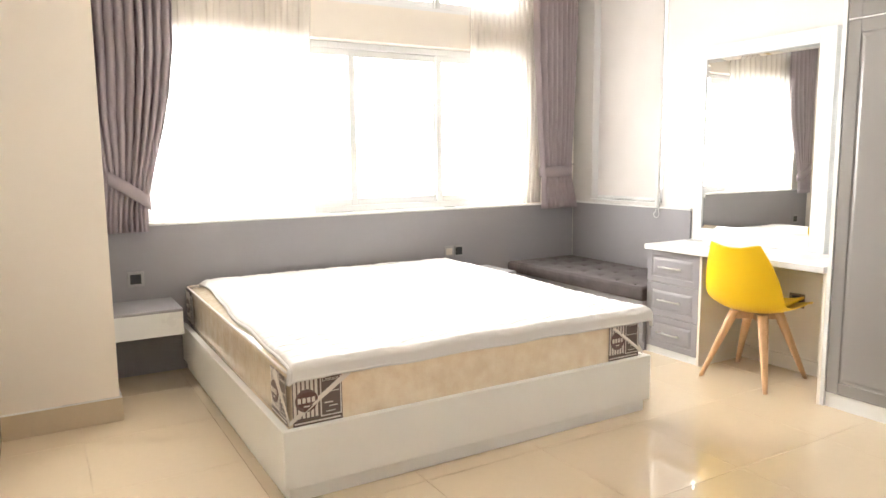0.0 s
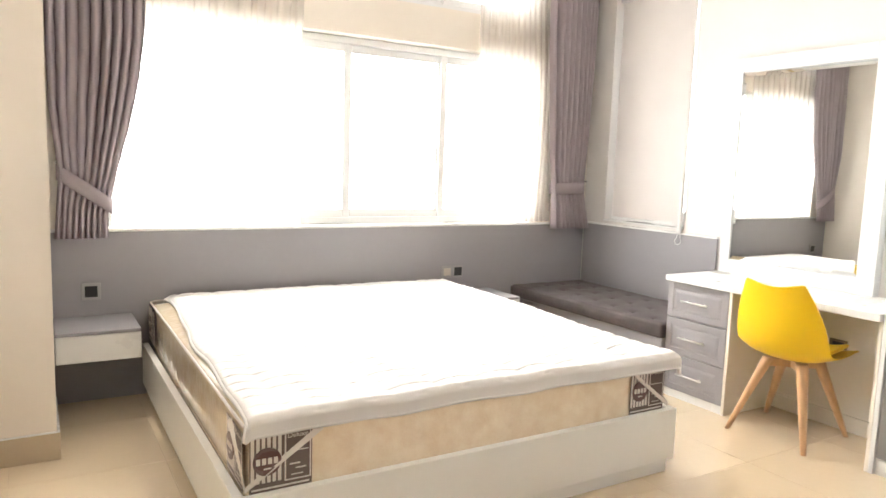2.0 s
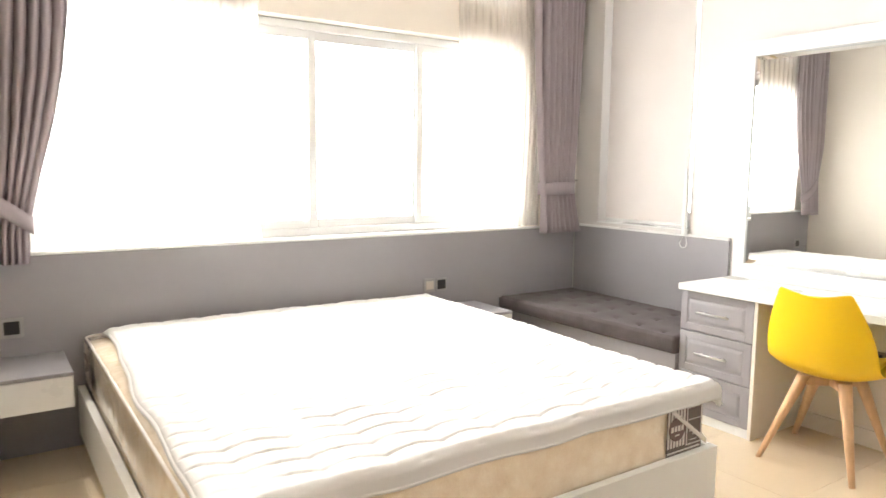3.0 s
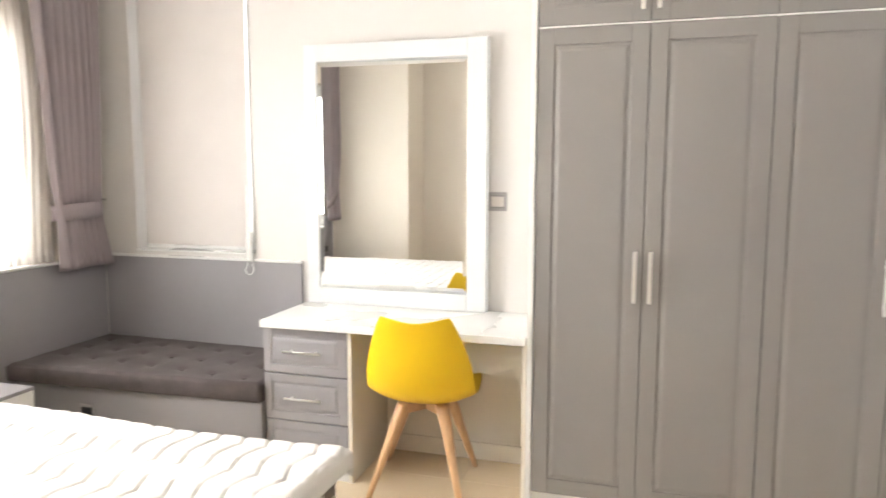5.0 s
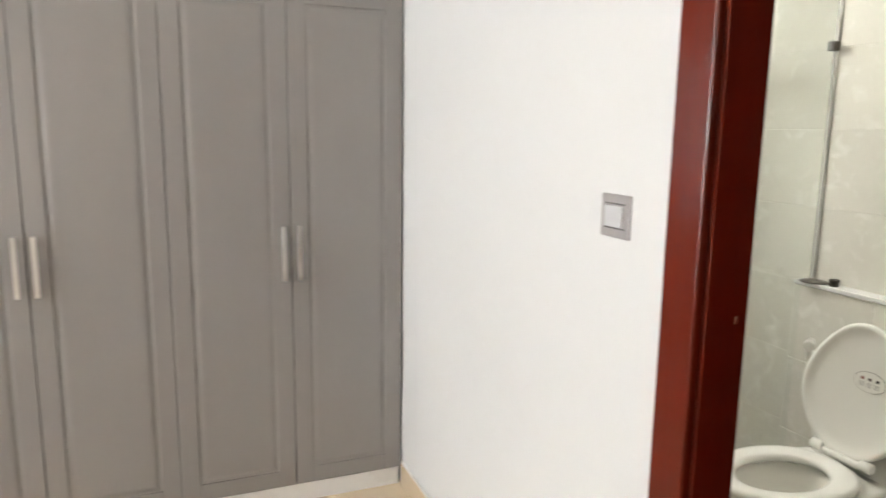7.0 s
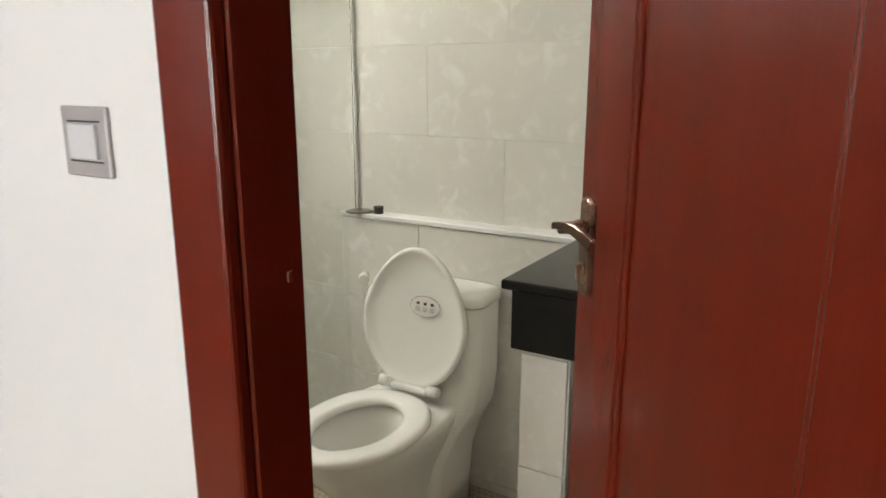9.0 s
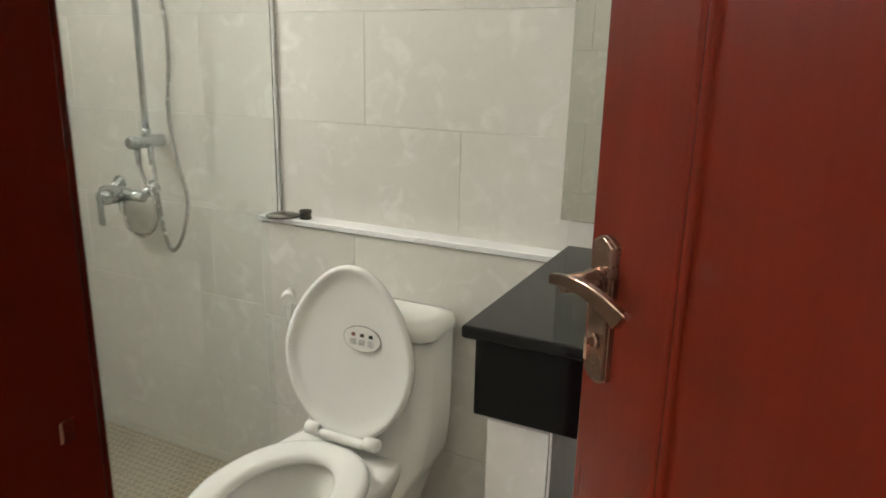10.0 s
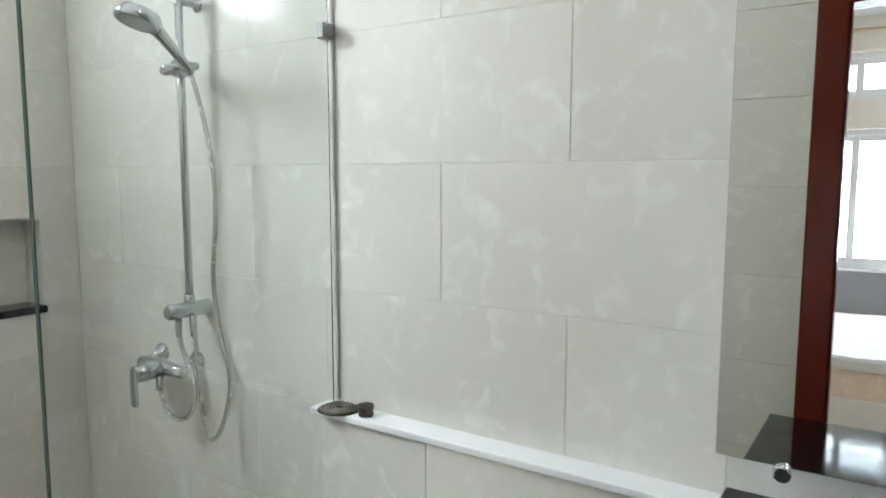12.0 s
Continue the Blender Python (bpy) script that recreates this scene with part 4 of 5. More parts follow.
# ---- desk, drawers, mirror ----
def framed_front(bm, x, y0, y1, z0, z1, inset, t=0.018):
    """A cabinet front facing -x with a raised panel inside a routed groove."""
    a, b, c, d = y0 + inset, y1 - inset, z0 + inset, z1 - inset
    g = 0.010
    box(bm, (x, y0, z0), (x + t, a, z1), 0.0032, 2)
    box(bm, (x, b, z0), (x + t, y1, z1), 0.0032, 2)
    box(bm, (x, a - 0.001, z0), (x + t, b + 0.001, c), 0.0032, 2)
    box(bm, (x, a - 0.001, d), (x + t, b + 0.001, z1), 0.0032, 2)
    box(bm, (x + 0.005, a - 0.002, c - 0.002), (x + t - 0.001, b + 0.002, d + 0.002))
    vs = []
    for off, xx in ((g, x + 0.005), (g + 0.005, x + 0.003), (g + 0.013, x + 0.001), (g + 0.020, x + 0.0005)):
        vs.append([bm.verts.new(p) for p in ((xx, a + off, c + off), (xx, b - off, c + off), (xx, b - off, d - off), (xx, a + off, d - off))])
    for r, s in zip(vs, vs[1:]):
        for k in range(4):
            bm.faces.new((r[k], r[(k + 1) % 4], s[(k + 1) % 4], s[k]))
    bm.faces.new(vs[-1])


desk = thing("vanity_desk", "white vanity desk top with cream side and back boards", "desk", (5.67, 4.48, 0))
part("desk_top", boxes(((5.405, 3.862, 0.712), (E - 0.001, 5.094, 0.746)), bevel=0.003, seg=2), M_WHITE, desk)
part("back_board", boxes(((5.890, 3.863, 0.0), (E - 0.002, 4.655, 0.711))), M_CREAMB, desk, "cream back board")
part("kick_board", boxes(((5.872, 3.863, 0.0), (5.8895, 4.655, 0.085)), bevel=0.002), M_CREAMB, desk)
part("side_board", boxes(((5.436, 3.862, 0.0), (5.889, 3.878, 0.711)), bevel=0.001), M_CREAMB, desk)

drawers = thing("drawer_unit", "grey three-drawer unit with routed fronts under the desk", "drawer unit", (5.67, 4.87, 0))
part("carcass", boxes(((5.466, 4.675, 0.048), (5.905, 5.10, 0.711))), M_GREY, drawers)
part("side_board", boxes(((5.446, 4.656, 0.0), (5.905, 4.6745, 0.711)), bevel=0.001), M_CREAMB, drawers, "cream side board")
part("plinth", boxes(((5.456, 4.675, 0.0), (5.475, 5.10, 0.047))), M_WHITE, drawers, "white plinth")
for z0, z1 in ((0.050, 0.265), (0.270, 0.488), (0.493, 0.708)):
    bm = bmesh.new()
    framed_front(bm, 5.446, 4.677, 5.100, z0, z1, 0.040)
    dr = part("drawer", bm, M_GREY, drawers)
    zc = (z0 + z1) / 2
    bm = bmesh.new()
    tube(bm, [(5.420, 4.80, zc), (5.420, 4.985, zc)], 0.0052, 12)
    for y in (4.83, 4.955):
        tube(bm, [(5.420, y, zc), (5.447, y, zc)], 0.004, 8)
    part("handle", bm, M_STEEL, dr, "brushed steel bar handle")

mir = thing("vanity_mirror", "rectangular mirror with a wide white surround above the desk", "mirror", (5.89, 4.6, 0.747))
GY0, GY1, GZ0, GZ1 = 4.241, 4.995, 0.843, 1.949
FX0, FX1 = 5.853, 5.9085
FY0, FY1, FZ0, FZ1 = 4.133, 5.075, 0.747, 2.046
part("board", boxes(((5.890, FY0, FZ0), (FX1, FY1, FZ1)), bevel=0.002), M_MFRAME, mir)
for a, b in (((FX0, FY0, FZ0), (5.8895, GY0 - 0.012, FZ1)), ((FX0, GY1 + 0.012, FZ0), (5.8895, FY1, FZ1)),
             ((FX0, GY0 - 0.0115, FZ0), (5.8895, GY1 + 0.0115, GZ0 - 0.012)), ((FX0, GY0 - 0.0115, GZ1 + 0.012), (5.8895, GY1 + 0.0115, FZ1))):
    part("frame_bar", boxes((a, b), bevel=0.003, seg=2), M_MFRAME, mir)
bm = bmesh.new()
o = [(GY0 - 0.010, GZ0 - 0.010), (GY1 + 0.010, GZ0 - 0.010), (GY1 + 0.010, GZ1 + 0.010), (GY0 - 0.010, GZ1 + 0.010)]
i4 = [(GY0 + 0.012, GZ0 + 0.012), (GY1 - 0.012, GZ0 + 0.012), (GY1 - 0.012, GZ1 - 0.012), (GY0 + 0.012, GZ1 - 0.012)]
va = [bm.verts.new((5.885, y, z)) for y, z in o]
vb = [bm.verts.new((5.8825, y, z)) for y, z in i4]
vc = [bm.verts.new((5.8893, y, z)) for y, z in o]
for k in range(4):
    bm.faces.new((va[k], va[(k + 1) % 4], vb[(k + 1) % 4], vb[k]))
    bm.faces.new((vc[k], vc[(k + 1) % 4], va[(k + 1) % 4], va[k]))
bm.faces.new(vb)
bm.faces.new(vc[::-1])
bmesh.ops.subdivide_edges(bm, edges=[e for e in bm.edges if abs(e.verts[0].co.z - e.verts[1].co.z) < 0.001 and abs(e.verts[0].co.y - e.verts[1].co.y) > 0.5], cuts=27, use_grid_fill=True)
for f in bm.faces:
    f.smooth = max(v.co.x for v in f.verts) < 5.8826
bmesh.ops.split_edges(bm, edges=[e for e in bm.edges if len({f.smooth for f in e.link_faces}) == 2])
for v in bm.verts:
    if v.co.x < 5.888:
        dy = v.co.y - (GY0 + GY1) / 2
        v.co.x -= 0.0120 + dy * 0.026 + 0.012 * dy * dy      # the sheet hangs a little askew
part("glass", bm, M_MIRROR, mir, "bevelled mirror glass")

# ---- chair ----
CH = pose(5.530, 4.326, 0, 0, 0, 7)
chair = thing("shell_chair", "yellow plastic shell chair on splayed beech legs at the desk", "chair", (5.530, 4.326, 0))
prof = [(0.262, 0.445, 0.205), (0.235, 0.458, 0.222), (0.16, 0.452, 0.235), (0.05, 0.436, 0.240), (-0.06, 0.428, 0.240), (-0.14, 0.440, 0.238),
        (-0.194, 0.488, 0.236), (-0.218, 0.575, 0.232), (-0.236, 0.650, 0.216), (-0.256, 0.725, 0.192), (-0.274, 0.790, 0.165), (-0.286, 0.826, 0.148)]


def shell_pts(k, n=20, lift=1.0, off=0.0, shrink=1.0):
    x, z, w = prof[k]
    t = k / (len(prof) - 1)
    tx = prof[min(k + 1, len(prof) - 1)][0] - prof[max(k - 1, 0)][0]
    tz = prof[min(k + 1, len(prof) - 1)][1] - prof[max(k - 1, 0)][1]
    nrm = Vector((-tz, 0, tx)).normalized()
    if nrm.z < -0.2 or (t > 0.5 and nrm.x < 0):
        nrm = -nrm
    out = []
    for i in range(n + 1):
        s = (2 * i / n - 1)
        curl = (0.055 if t < 0.62 else 0.055 - 0.035 * (t - 0.62) / 0.38) * abs(s) ** 2.6 * lift * (0.12 + 0.88 * min(1, t * 2.0))
        dip = 0.020 * (1 - s * s) * (1 if t < 0.8 else 0)
        p = Vector((x, s * w * shrink, z)) + nrm * (curl - dip * 0.6 + off)
        if k == len(prof) - 1:
            p.z -= 0.010 * math.cos(s * math.pi * 0.9)
        out.append(p)
    return out


bm = bmesh.new()
loft(bm, [shell_pts(k) for k in range(len(prof))], close=False)
bmesh.ops.transform(bm, matrix=CH, verts=bm.verts)
sh = part("shell", bm, M_YELLOW, chair)
md = sh.modifiers.new("thickness", "SOLIDIFY")
md.thickness, md.offset = 0.007, 0
md = sh.modifiers.new("round", "SUBSURF")
md.levels = md.render_levels = 2
bm = bmesh.new()
loft(bm, [shell_pts(k, off=0.008, shrink=0.80) for k in range(1, 6)], close=False)
bmesh.ops.transform(bm, matrix=CH, verts=bm.verts)
pad = part("seat_pad", bm, mat("yellow seat cloth", (0.76, 0.48, 0.012), 0.6, scale=6, bump=0.1), chair, "yellow padded seat")
md = pad.modifiers.new("thickness", "SOLIDIFY")
md.thickness = 0.02
md = pad.modifiers.new("round", "SUBSURF")
md.levels = md.render_levels = 2
feet = [(5.317, 4.529), (5.348, 4.118), (5.796, 4.165), (5.746, 4.594)]
inv = CH.inverted()
for fx, fy in feet:
    f = inv @ Vector((fx, fy, 0))
    hd = Vector((0.085 if f.x > 0 else -0.085, 0.085 if f.y > 0 else -0.085, 0.415))
    rings = []
    for k in range(9):
        s = k / 8
        c = hd.lerp(f, s)
        r = 0.037 - 0.021 * s
        rings.append([CH @ (c + Vector((r * math.cos(a), r * 0.8 * math.sin(a), 0))) for a in (2 * math.pi * i / 14 for i in range(14))])
    bm = bmesh.new()
    loft(bm, rings)
    part("leg", bm, M_BEECH, chair, "tapered beech leg")
for a, b in (((-0.12, -0.020, 0.368), (0.12, 0.020, 0.412)), ((-0.020, -0.12, 0.367), (0.020, 0.12, 0.411))):
    bm = boxes((a, b), bevel=0.004)
    bmesh.ops.transform(bm, matrix=CH @ pose(0, 0, 0, 0, 0, 45), verts=bm.verts)
    part("cross_bar", bm, M_BEECH, chair)
bm = boxes(((-0.07, -0.07, 0.4125), (0.07, 0.07, 0.418)), bevel=0.003)
bmesh.ops.transform(bm, matrix=CH, verts=bm.verts)
part("mounting_plate", bm, M_DARK, chair)

# ---- wardrobe ----
ward = thing("wardrobe", "tall grey built-in wardrobe with routed doors and steel handles", "wardrobe", (5.67, 2.98, 0))
part("carcass", boxes(((5.461, S + 0.003, 0.078), (E - 0.002, 3.838, 2.62))), M_WARD, ward)
part("end_panel", boxes(((5.436, 3.839, 0.0), (E - 0.002, 3.861, 2.62)), bevel=0.001), M_WHITE, ward, "white end panel")
part("plinth", boxes(((5.452, S + 0.013, 0.0), (5.468, 3.838, 0.077))), M_WHITE, ward, "white plinth board")
part("top_filler", boxes(((5.452, S + 0.003, 2.6215), (E - 0.002, 3.861, H - 0.002))), M_WALLW, ward, "white filler board up to the ceiling")
part("edge_strip", boxes(((5.4415, S + 0.008, 1.983), (5.460, 3.836, 1.9888))), M_WHITE, ward, "thin white strip between lower and upper doors")
DY = [3.837, 3.411, 2.973, 2.548, S + 0.006]
for k in range(4):
    y1, y0 = DY[k] - 0.0015, DY[k + 1] + 0.0015
    for z0, z1, lab in ((0.080, 1.982, "door"), (1.990, 2.618, "upper_door")):
        bm = bmesh.new()
        framed_front(bm, 5.440, y0, y1, z0, z1, 0.066, 0.020)
        d = part(lab, bm, M_WARD, ward)
        hy = (y0 + 0.029) if k % 2 == 0 else (y1 - 0.026)
        h0, h1 = (0.915, 1.120) if lab == "door" else (2.028, 2.233)
        bm = boxes(((5.412, hy - 0.0085, h0), (5.419, hy + 0.0085, h1)), ((5.4185, hy - 0.005, h0 + 0.025), (5.441, hy + 0.005, h0 + 0.035)), ((5.4185, hy - 0.005, h1 - 0.035), (5.441, hy + 0.005, h1 - 0.025)), bevel=0.0012)
        part("handle", bm, M_STEEL, d, "flat brushed steel bar handle")

# ceiling lamp
cl = thing("ceiling_lamp", "round white flush ceiling lamp", "ceiling lamp", (3.6, 3.9, H))
bm = bmesh.new()
tube(bm, [(3.6, 3.9, H), (3.6, 3.9, H - 0.03), (3.6, 3.9, H - 0.035)], [0.17, 0.17, 0.15], 32)
part("base", bm, M_WHITE, cl)
bm = bmesh.new()
tube(bm, [(3.6, 3.9, H - 0.036), (3.6, 3.9, H - 0.06), (3.6, 3.9, H - 0.075)], [0.145, 0.13, 0.08], 32)
part("diffuser", bm, M_LAMP, cl, "warm glowing diffuser")

# ---- bathroom ----
# ledge behind the toilet
LX0, LX1, LY = 3.868, 4.805, 0.700
ledge = thing("wall_ledge", "tiled half-height ledge with a white stone top", "ledge", (4.33, 0.67, 0), kind="structure")
part("core", boxes(((LX0, BS, -0.03), (LX1 - 0.002, LY - 0.010, 0.905))), M_WGROUT, ledge)
part("top_slab", boxes(((LX0, BS - 0.006, 0.9055), (LX1, LY + 0.004, 0.922)), bevel=0.003, seg=2), mat("white stone", (0.80, 0.80, 0.79), 0.2, var=0.03, scale=6), ledge, "white stone top slab")

# counter
counter = thing("vanity_counter", "black granite vanity counter on a tiled support", "counter", (3.35, 0.95, 0))
bm = boxes(((BW + 0.002, BS + 0.001, 0.916), (3.868, 1.268, 0.940)), bevel=0.006, seg=3)
part("counter_top", bm, M_GRANITE, counter)
part("front_skirt", boxes(((BW + 0.002, 1.228, 0.768), (3.848, 1.248, 0.9155)), bevel=0.002), M_GRANITE, counter)
part("end_skirt", boxes(((3.828, BS + 0.001, 0.768), (3.848, 1.2275, 0.9155)), bevel=0.002), M_GRANITE, counter)
sup = part("support", boxes(((3.718, BS + 0.001, -0.03), (3.826, 1.212, 0.767))), M_WGROUT, counter, "cream tiled support wall")
for z0, z1 in ((-0.028, 0.148), (0.150, 0.449), (0.451, 0.750), (0.752, 0.7665)):
    part("tile", boxes(((3.714, 1.2125, z0), (3.830, 1.222, z1)), bevel=0.0015), M_TILE, sup)
    for y0, y1 in ((BS + 0.002, 0.93), (0.932, 1.212)):
        part("tile", boxes(((3.8265, y0, z0), (3.834, y1, z1)), bevel=0.0015), M_TILE, sup)
        part("tile", boxes(((3.710, y0, z0), (3.7175, y1, z1)), bevel=0.0015), M_TILE, sup)

# mirror leaning slightly, on chrome knobs
bmir = thing("bathroom_mirror", "frameless wall mirror on chrome knobs above the counter", "mirror", (3.45, BS + 0.02, 1.0))
mm = T(3.878, BS + 0.046, 1.011) @ pose(0, 0, 0, 1.4, 0, 0.5)
bm = boxes(((-0.928, -0.005, 0), (0, 0, 1.05)), bevel=0.001, m=mm)
part("glass", bm, M_BMIRROR, bmir)
for x in (3.775, 3.05):
    for z in (1.002,):
        bm = bmesh.new()
        tube(bm, [(x, BS, z), (x, BS + 0.046, z), (x, BS + 0.048, z), (x, BS + 0.054, z), (x, BS + 0.056, z)], [0.006, 0.006, 0.014, 0.014, 0.011], 18)
        part("knob", bm, M_CHROME, bmir, "round chrome knob")

# ceiling lamp of the bathroom
bl = thing("bathroom_lamp", "round white flush bathroom ceiling lamp", "ceiling lamp", (4.0, 1.3, HB))
bm = bmesh.new()
tube(bm, [(4.0, 1.3, HB), (4.0, 1.3, HB - 0.022), (4.0, 1.3, HB - 0.026)], [0.13, 0.13, 0.12], 28)
part("rim", bm, M_WHITE, bl)
bm = bmesh.new()
tube(bm, [(4.0, 1.3, HB - 0.027), (4.0, 1.3, HB - 0.034)], [0.115, 0.10], 28)
part("diffuser", bm, M_LAMP, bl, "warm glowing diffuser")

# ---- toilet ----
TX = 4.345
toilet = thing("toilet", "white one-piece ceramic toilet with the lid up", "toilet", (TX, 1.0, -0.03))


def oval(cx, y0, y1, hw, z, n=40, sq=2.3):
    """An egg-like ring from the back y0 to the front y1."""
    cy, hl = (y0 + y1) / 2, (y1 - y0) / 2
    out = []
    for k in range(n):
        a = 2 * math.pi * k / n
        c, s = math.cos(a), math.sin(a)
        x = math.copysign(abs(c) ** (2 / sq), c)
        y = math.copysign(abs(s) ** (2 / sq), s)
        taper = 1 - 0.16 * max(0, y) ** 2 + 0.02 * y
        out.append(Vector((cx + hw * x * taper, cy + hl * y, z)))
    return out


bm = bmesh.new()
loft(bm, [oval(TX, 0.72, 1.22, 0.105, -0.03, sq=2.6), oval(TX, 0.72, 1.23, 0.108, 0.02, sq=2.6), oval(TX, 0.72, 1.25, 0.112, 0.12, sq=2.6),
          oval(TX, 0.72, 1.31, 0.130, 0.22, sq=2.5), oval(TX, 0.72, 1.38, 0.160, 0.30, sq=2.4), oval(TX, 0.72, 1.415, 0.178, 0.355, sq=2.3), oval(TX, 0.73, 1.42, 0.182, 0.385, sq=2.3),
          oval(TX, 0.80, 1.415, 0.176, 0.392, sq=2.2), oval(TX, 1.03, 1.375, 0.122, 0.388, sq=2.1), oval(TX, 1.06, 1.35, 0.108, 0.33, sq=2.1), oval(TX, 1.09, 1.31, 0.085, 0.26, sq=2.1), oval(TX, 1.13, 1.26, 0.05, 0.22, sq=2.0)])
part("bowl", bm, M_CERAMIC, toilet)
bm = bmesh.new()
bmesh.ops.create_circle(bm, cap_ends=True, segments=28, radius=0.085, matrix=T(TX, 1.2, 0.262) @ Matrix.Diagonal((1, 1.2, 1, 1)))
part("water", bm, mat("bowl water", (0.5, 0.5, 0.47), 0.02), toilet, "still water in the bowl")
bm = bmesh.new()
n = 40


def rrect(cx, cy, hx, hy, z, r, n=8):
    out = []
    for sx, sy, a0 in ((1, 1, 0), (-1, 1, 90), (-1, -1, 180), (1, -1, 270)):
        for k in range(n + 1):
            a = radians(a0 + 90 * k / n)
            out.append(Vector((cx + sx * (hx - r) + r * math.cos(a), cy + sy * (hy - r) + r * math.sin(a), z)))
    return out


TC = TX - 0.026
loft(bm, [rrect(TC, 0.87, 0.104, 0.150, -0.03, 0.06), rrect(TC, 0.87, 0.106, 0.150, 0.08, 0.06), rrect(TC, 0.87, 0.118, 0.150, 0.20, 0.06), rrect(TC, 0.85, 0.150, 0.135, 0.30, 0.06), rrect(TC, 0.82, 0.182, 0.112, 0.37, 0.05),
          rrect(TC, 0.80, 0.188, 0.094, 0.46, 0.045), rrect(TC, 0.797, 0.190, 0.090, 0.70, 0.045), rrect(TC, 0.797, 0.187, 0.088, 0.702, 0.045)])
part("tank", bm, M_CERAMIC, toilet)
bm = bmesh.new()
loft(bm, [rrect(TC, 0.797, 0.190, 0.090, 0.705, 0.045), rrect(TC, 0.797, 0.195, 0.094, 0.709, 0.045), rrect(TC, 0.797, 0.195, 0.094, 0.730, 0.045),
          rrect(TC, 0.797, 0.188, 0.088, 0.743, 0.045), rrect(TC, 0.797, 0.160, 0.060, 0.749, 0.04)])
part("tank_lid", bm, M_CERAMIC, toilet)
bm = bmesh.new()
so = lambda f, z: oval(TX, 0.965 + f, 1.440 - f, 0.187 - f, z)
si = lambda f, z: oval(TX, 1.045 - f, 1.370 + f, 0.112 + f, z, sq=2.0)
rings = [so(0.008, 0.397), so(0.0, 0.402), so(0.0, 0.412), so(0.006, 0.420), so(0.018, 0.4235), si(0.016, 0.4235), si(0.004, 0.418), si(0.0, 0.408), si(0.004, 0.397)]
vs = loft(bm, rings + [rings[0]], cap0=False, cap1=False)
bmesh.ops.remove_doubles(bm, verts=bm.verts, dist=0.0001)
part("seat", bm, M_PLASTIC, toilet, "white plastic seat ring")
# raised lid
lm = T(TX, 0.945, 0.425) @ pose(0, 0, 0, 97.5, 0, 0)


def lid_ring(f, z):
    out = []
    for k in range(48):
        a = 2 * math.pi * k / 48
        c, s = math.cos(a), math.sin(a)
        y = 0.228 + (0.228 - f) * s
        w = (0.194 - f) * (1 - 0.22 * max(0, s) ** 1.4 - 0.10 * max(0, -s) ** 2 - 0.04 * s)
        out.append(lm @ Vector((w * math.copysign(abs(c) ** 0.9, c), y, z)))
    return out


bm = bmesh.new()
loft(bm, [lid_ring(0.012, -0.0065), lid_ring(0.0, -0.003), lid_ring(0.0, 0.010), lid_ring(0.006, 0.016), lid_ring(0.04, 0.020), lid_ring(0.12, 0.023)], cap0=False)
loft(bm, [lid_ring(0.012, -0.0065), lid_ring(0.020, -0.001), lid_ring(0.05, 0.005), lid_ring(0.10, 0.009), lid_ring(0.17, 0.011)], cap0=False)
bmesh.ops.remove_doubles(bm, verts=bm.verts, dist=0.0001)
lid = part("lid", bm, M_PLASTIC, toilet, "raised white plastic lid")
bm = bmesh.new()
bmesh.ops.create_circle(bm, cap_ends=True, segments=32, radius=1.0, matrix=lm @ T(-0.038, 0.272, 0.0062) @ Matrix.Diagonal((0.056, 0.034, 1, 1)))
lb = part("instruction_label", bm, M_DARKLAB, lid, "small oval printed label")
bm = bmesh.new()
bmesh.ops.create_circle(bm, cap_ends=True, segments=32, radius=1.0, matrix=lm @ T(-0.038, 0.272, 0.0052) @ Matrix.Diagonal((0.0545, 0.0325, 1, 1)))
part("label_face", bm, M_PLASTIC, lb)
for k, x in enumerate((-0.064, -0.038, -0.012)):
    part("pictogram", boxes(((x - 0.006, 0.277, 0.0040), (x + 0.005, 0.286, 0.0048)), m=lm), mat("pictogram ink", ((0.02, 0.02, 0.02), (0.06, 0.03, 0.03), (0.22, 0.04, 0.03))[k], 0.4), lb)
    part("small_print", boxes(*[((x - 0.010, 0.268 - 0.004 * r, 0.0040), (x + 0.008, 0.2695 - 0.004 * r, 0.0048)) for r in range(4)], m=lm), M_SOCK, lb)
part("hinge_bar", boxes(((TX - 0.075, 0.935, 0.418), (TX + 0.065, 0.964, 0.440)), bevel=0.008, seg=3), M_PLASTIC, toilet, smooth=False)
for x in (TX - 0.095, TX + 0.085):
    bm = bmesh.new()
    tube(bm, [(x - 0.022, 0.952, 0.436), (x - 0.018, 0.952, 0.436), (x + 0.018, 0.952, 0.436), (x + 0.022, 0.952, 0.436)], [0.012, 0.018, 0.018, 0.012], 16)
    part("hinge", bm, M_PLASTIC, toilet)

# hand bidet sprayer on the ledge
spray = thing("bidet_sprayer", "white plastic bidet sprayer hung beside the toilet", "bidet sprayer", (4.715, LY, 0.55))
bm = bmesh.new()
tube(bm, [(4.712, LY + 0.012, 0.55), (4.712, LY + 0.020, 0.60), (4.712, LY + 0.026, 0.65), (4.712, LY + 0.034, 0.668)], [0.009, 0.011, 0.012, 0.014], 14)
part("body", bm, M_PLASTIC, spray)
bm = bmesh.new()
tube(bm, [(4.712, LY + 0.016, 0.678), (4.700, LY + 0.040, 0.672), (4.688, LY + 0.056, 0.667)], [0.014, 0.019, 0.020], 16)
part("head", bm, M_PLASTIC, spray)
part("holder", boxes(((4.698, LY - 0.002, 0.60), (4.726, LY + 0.012, 0.64)), bevel=0.003), M_PLASTIC, spray)
bm = bmesh.new()
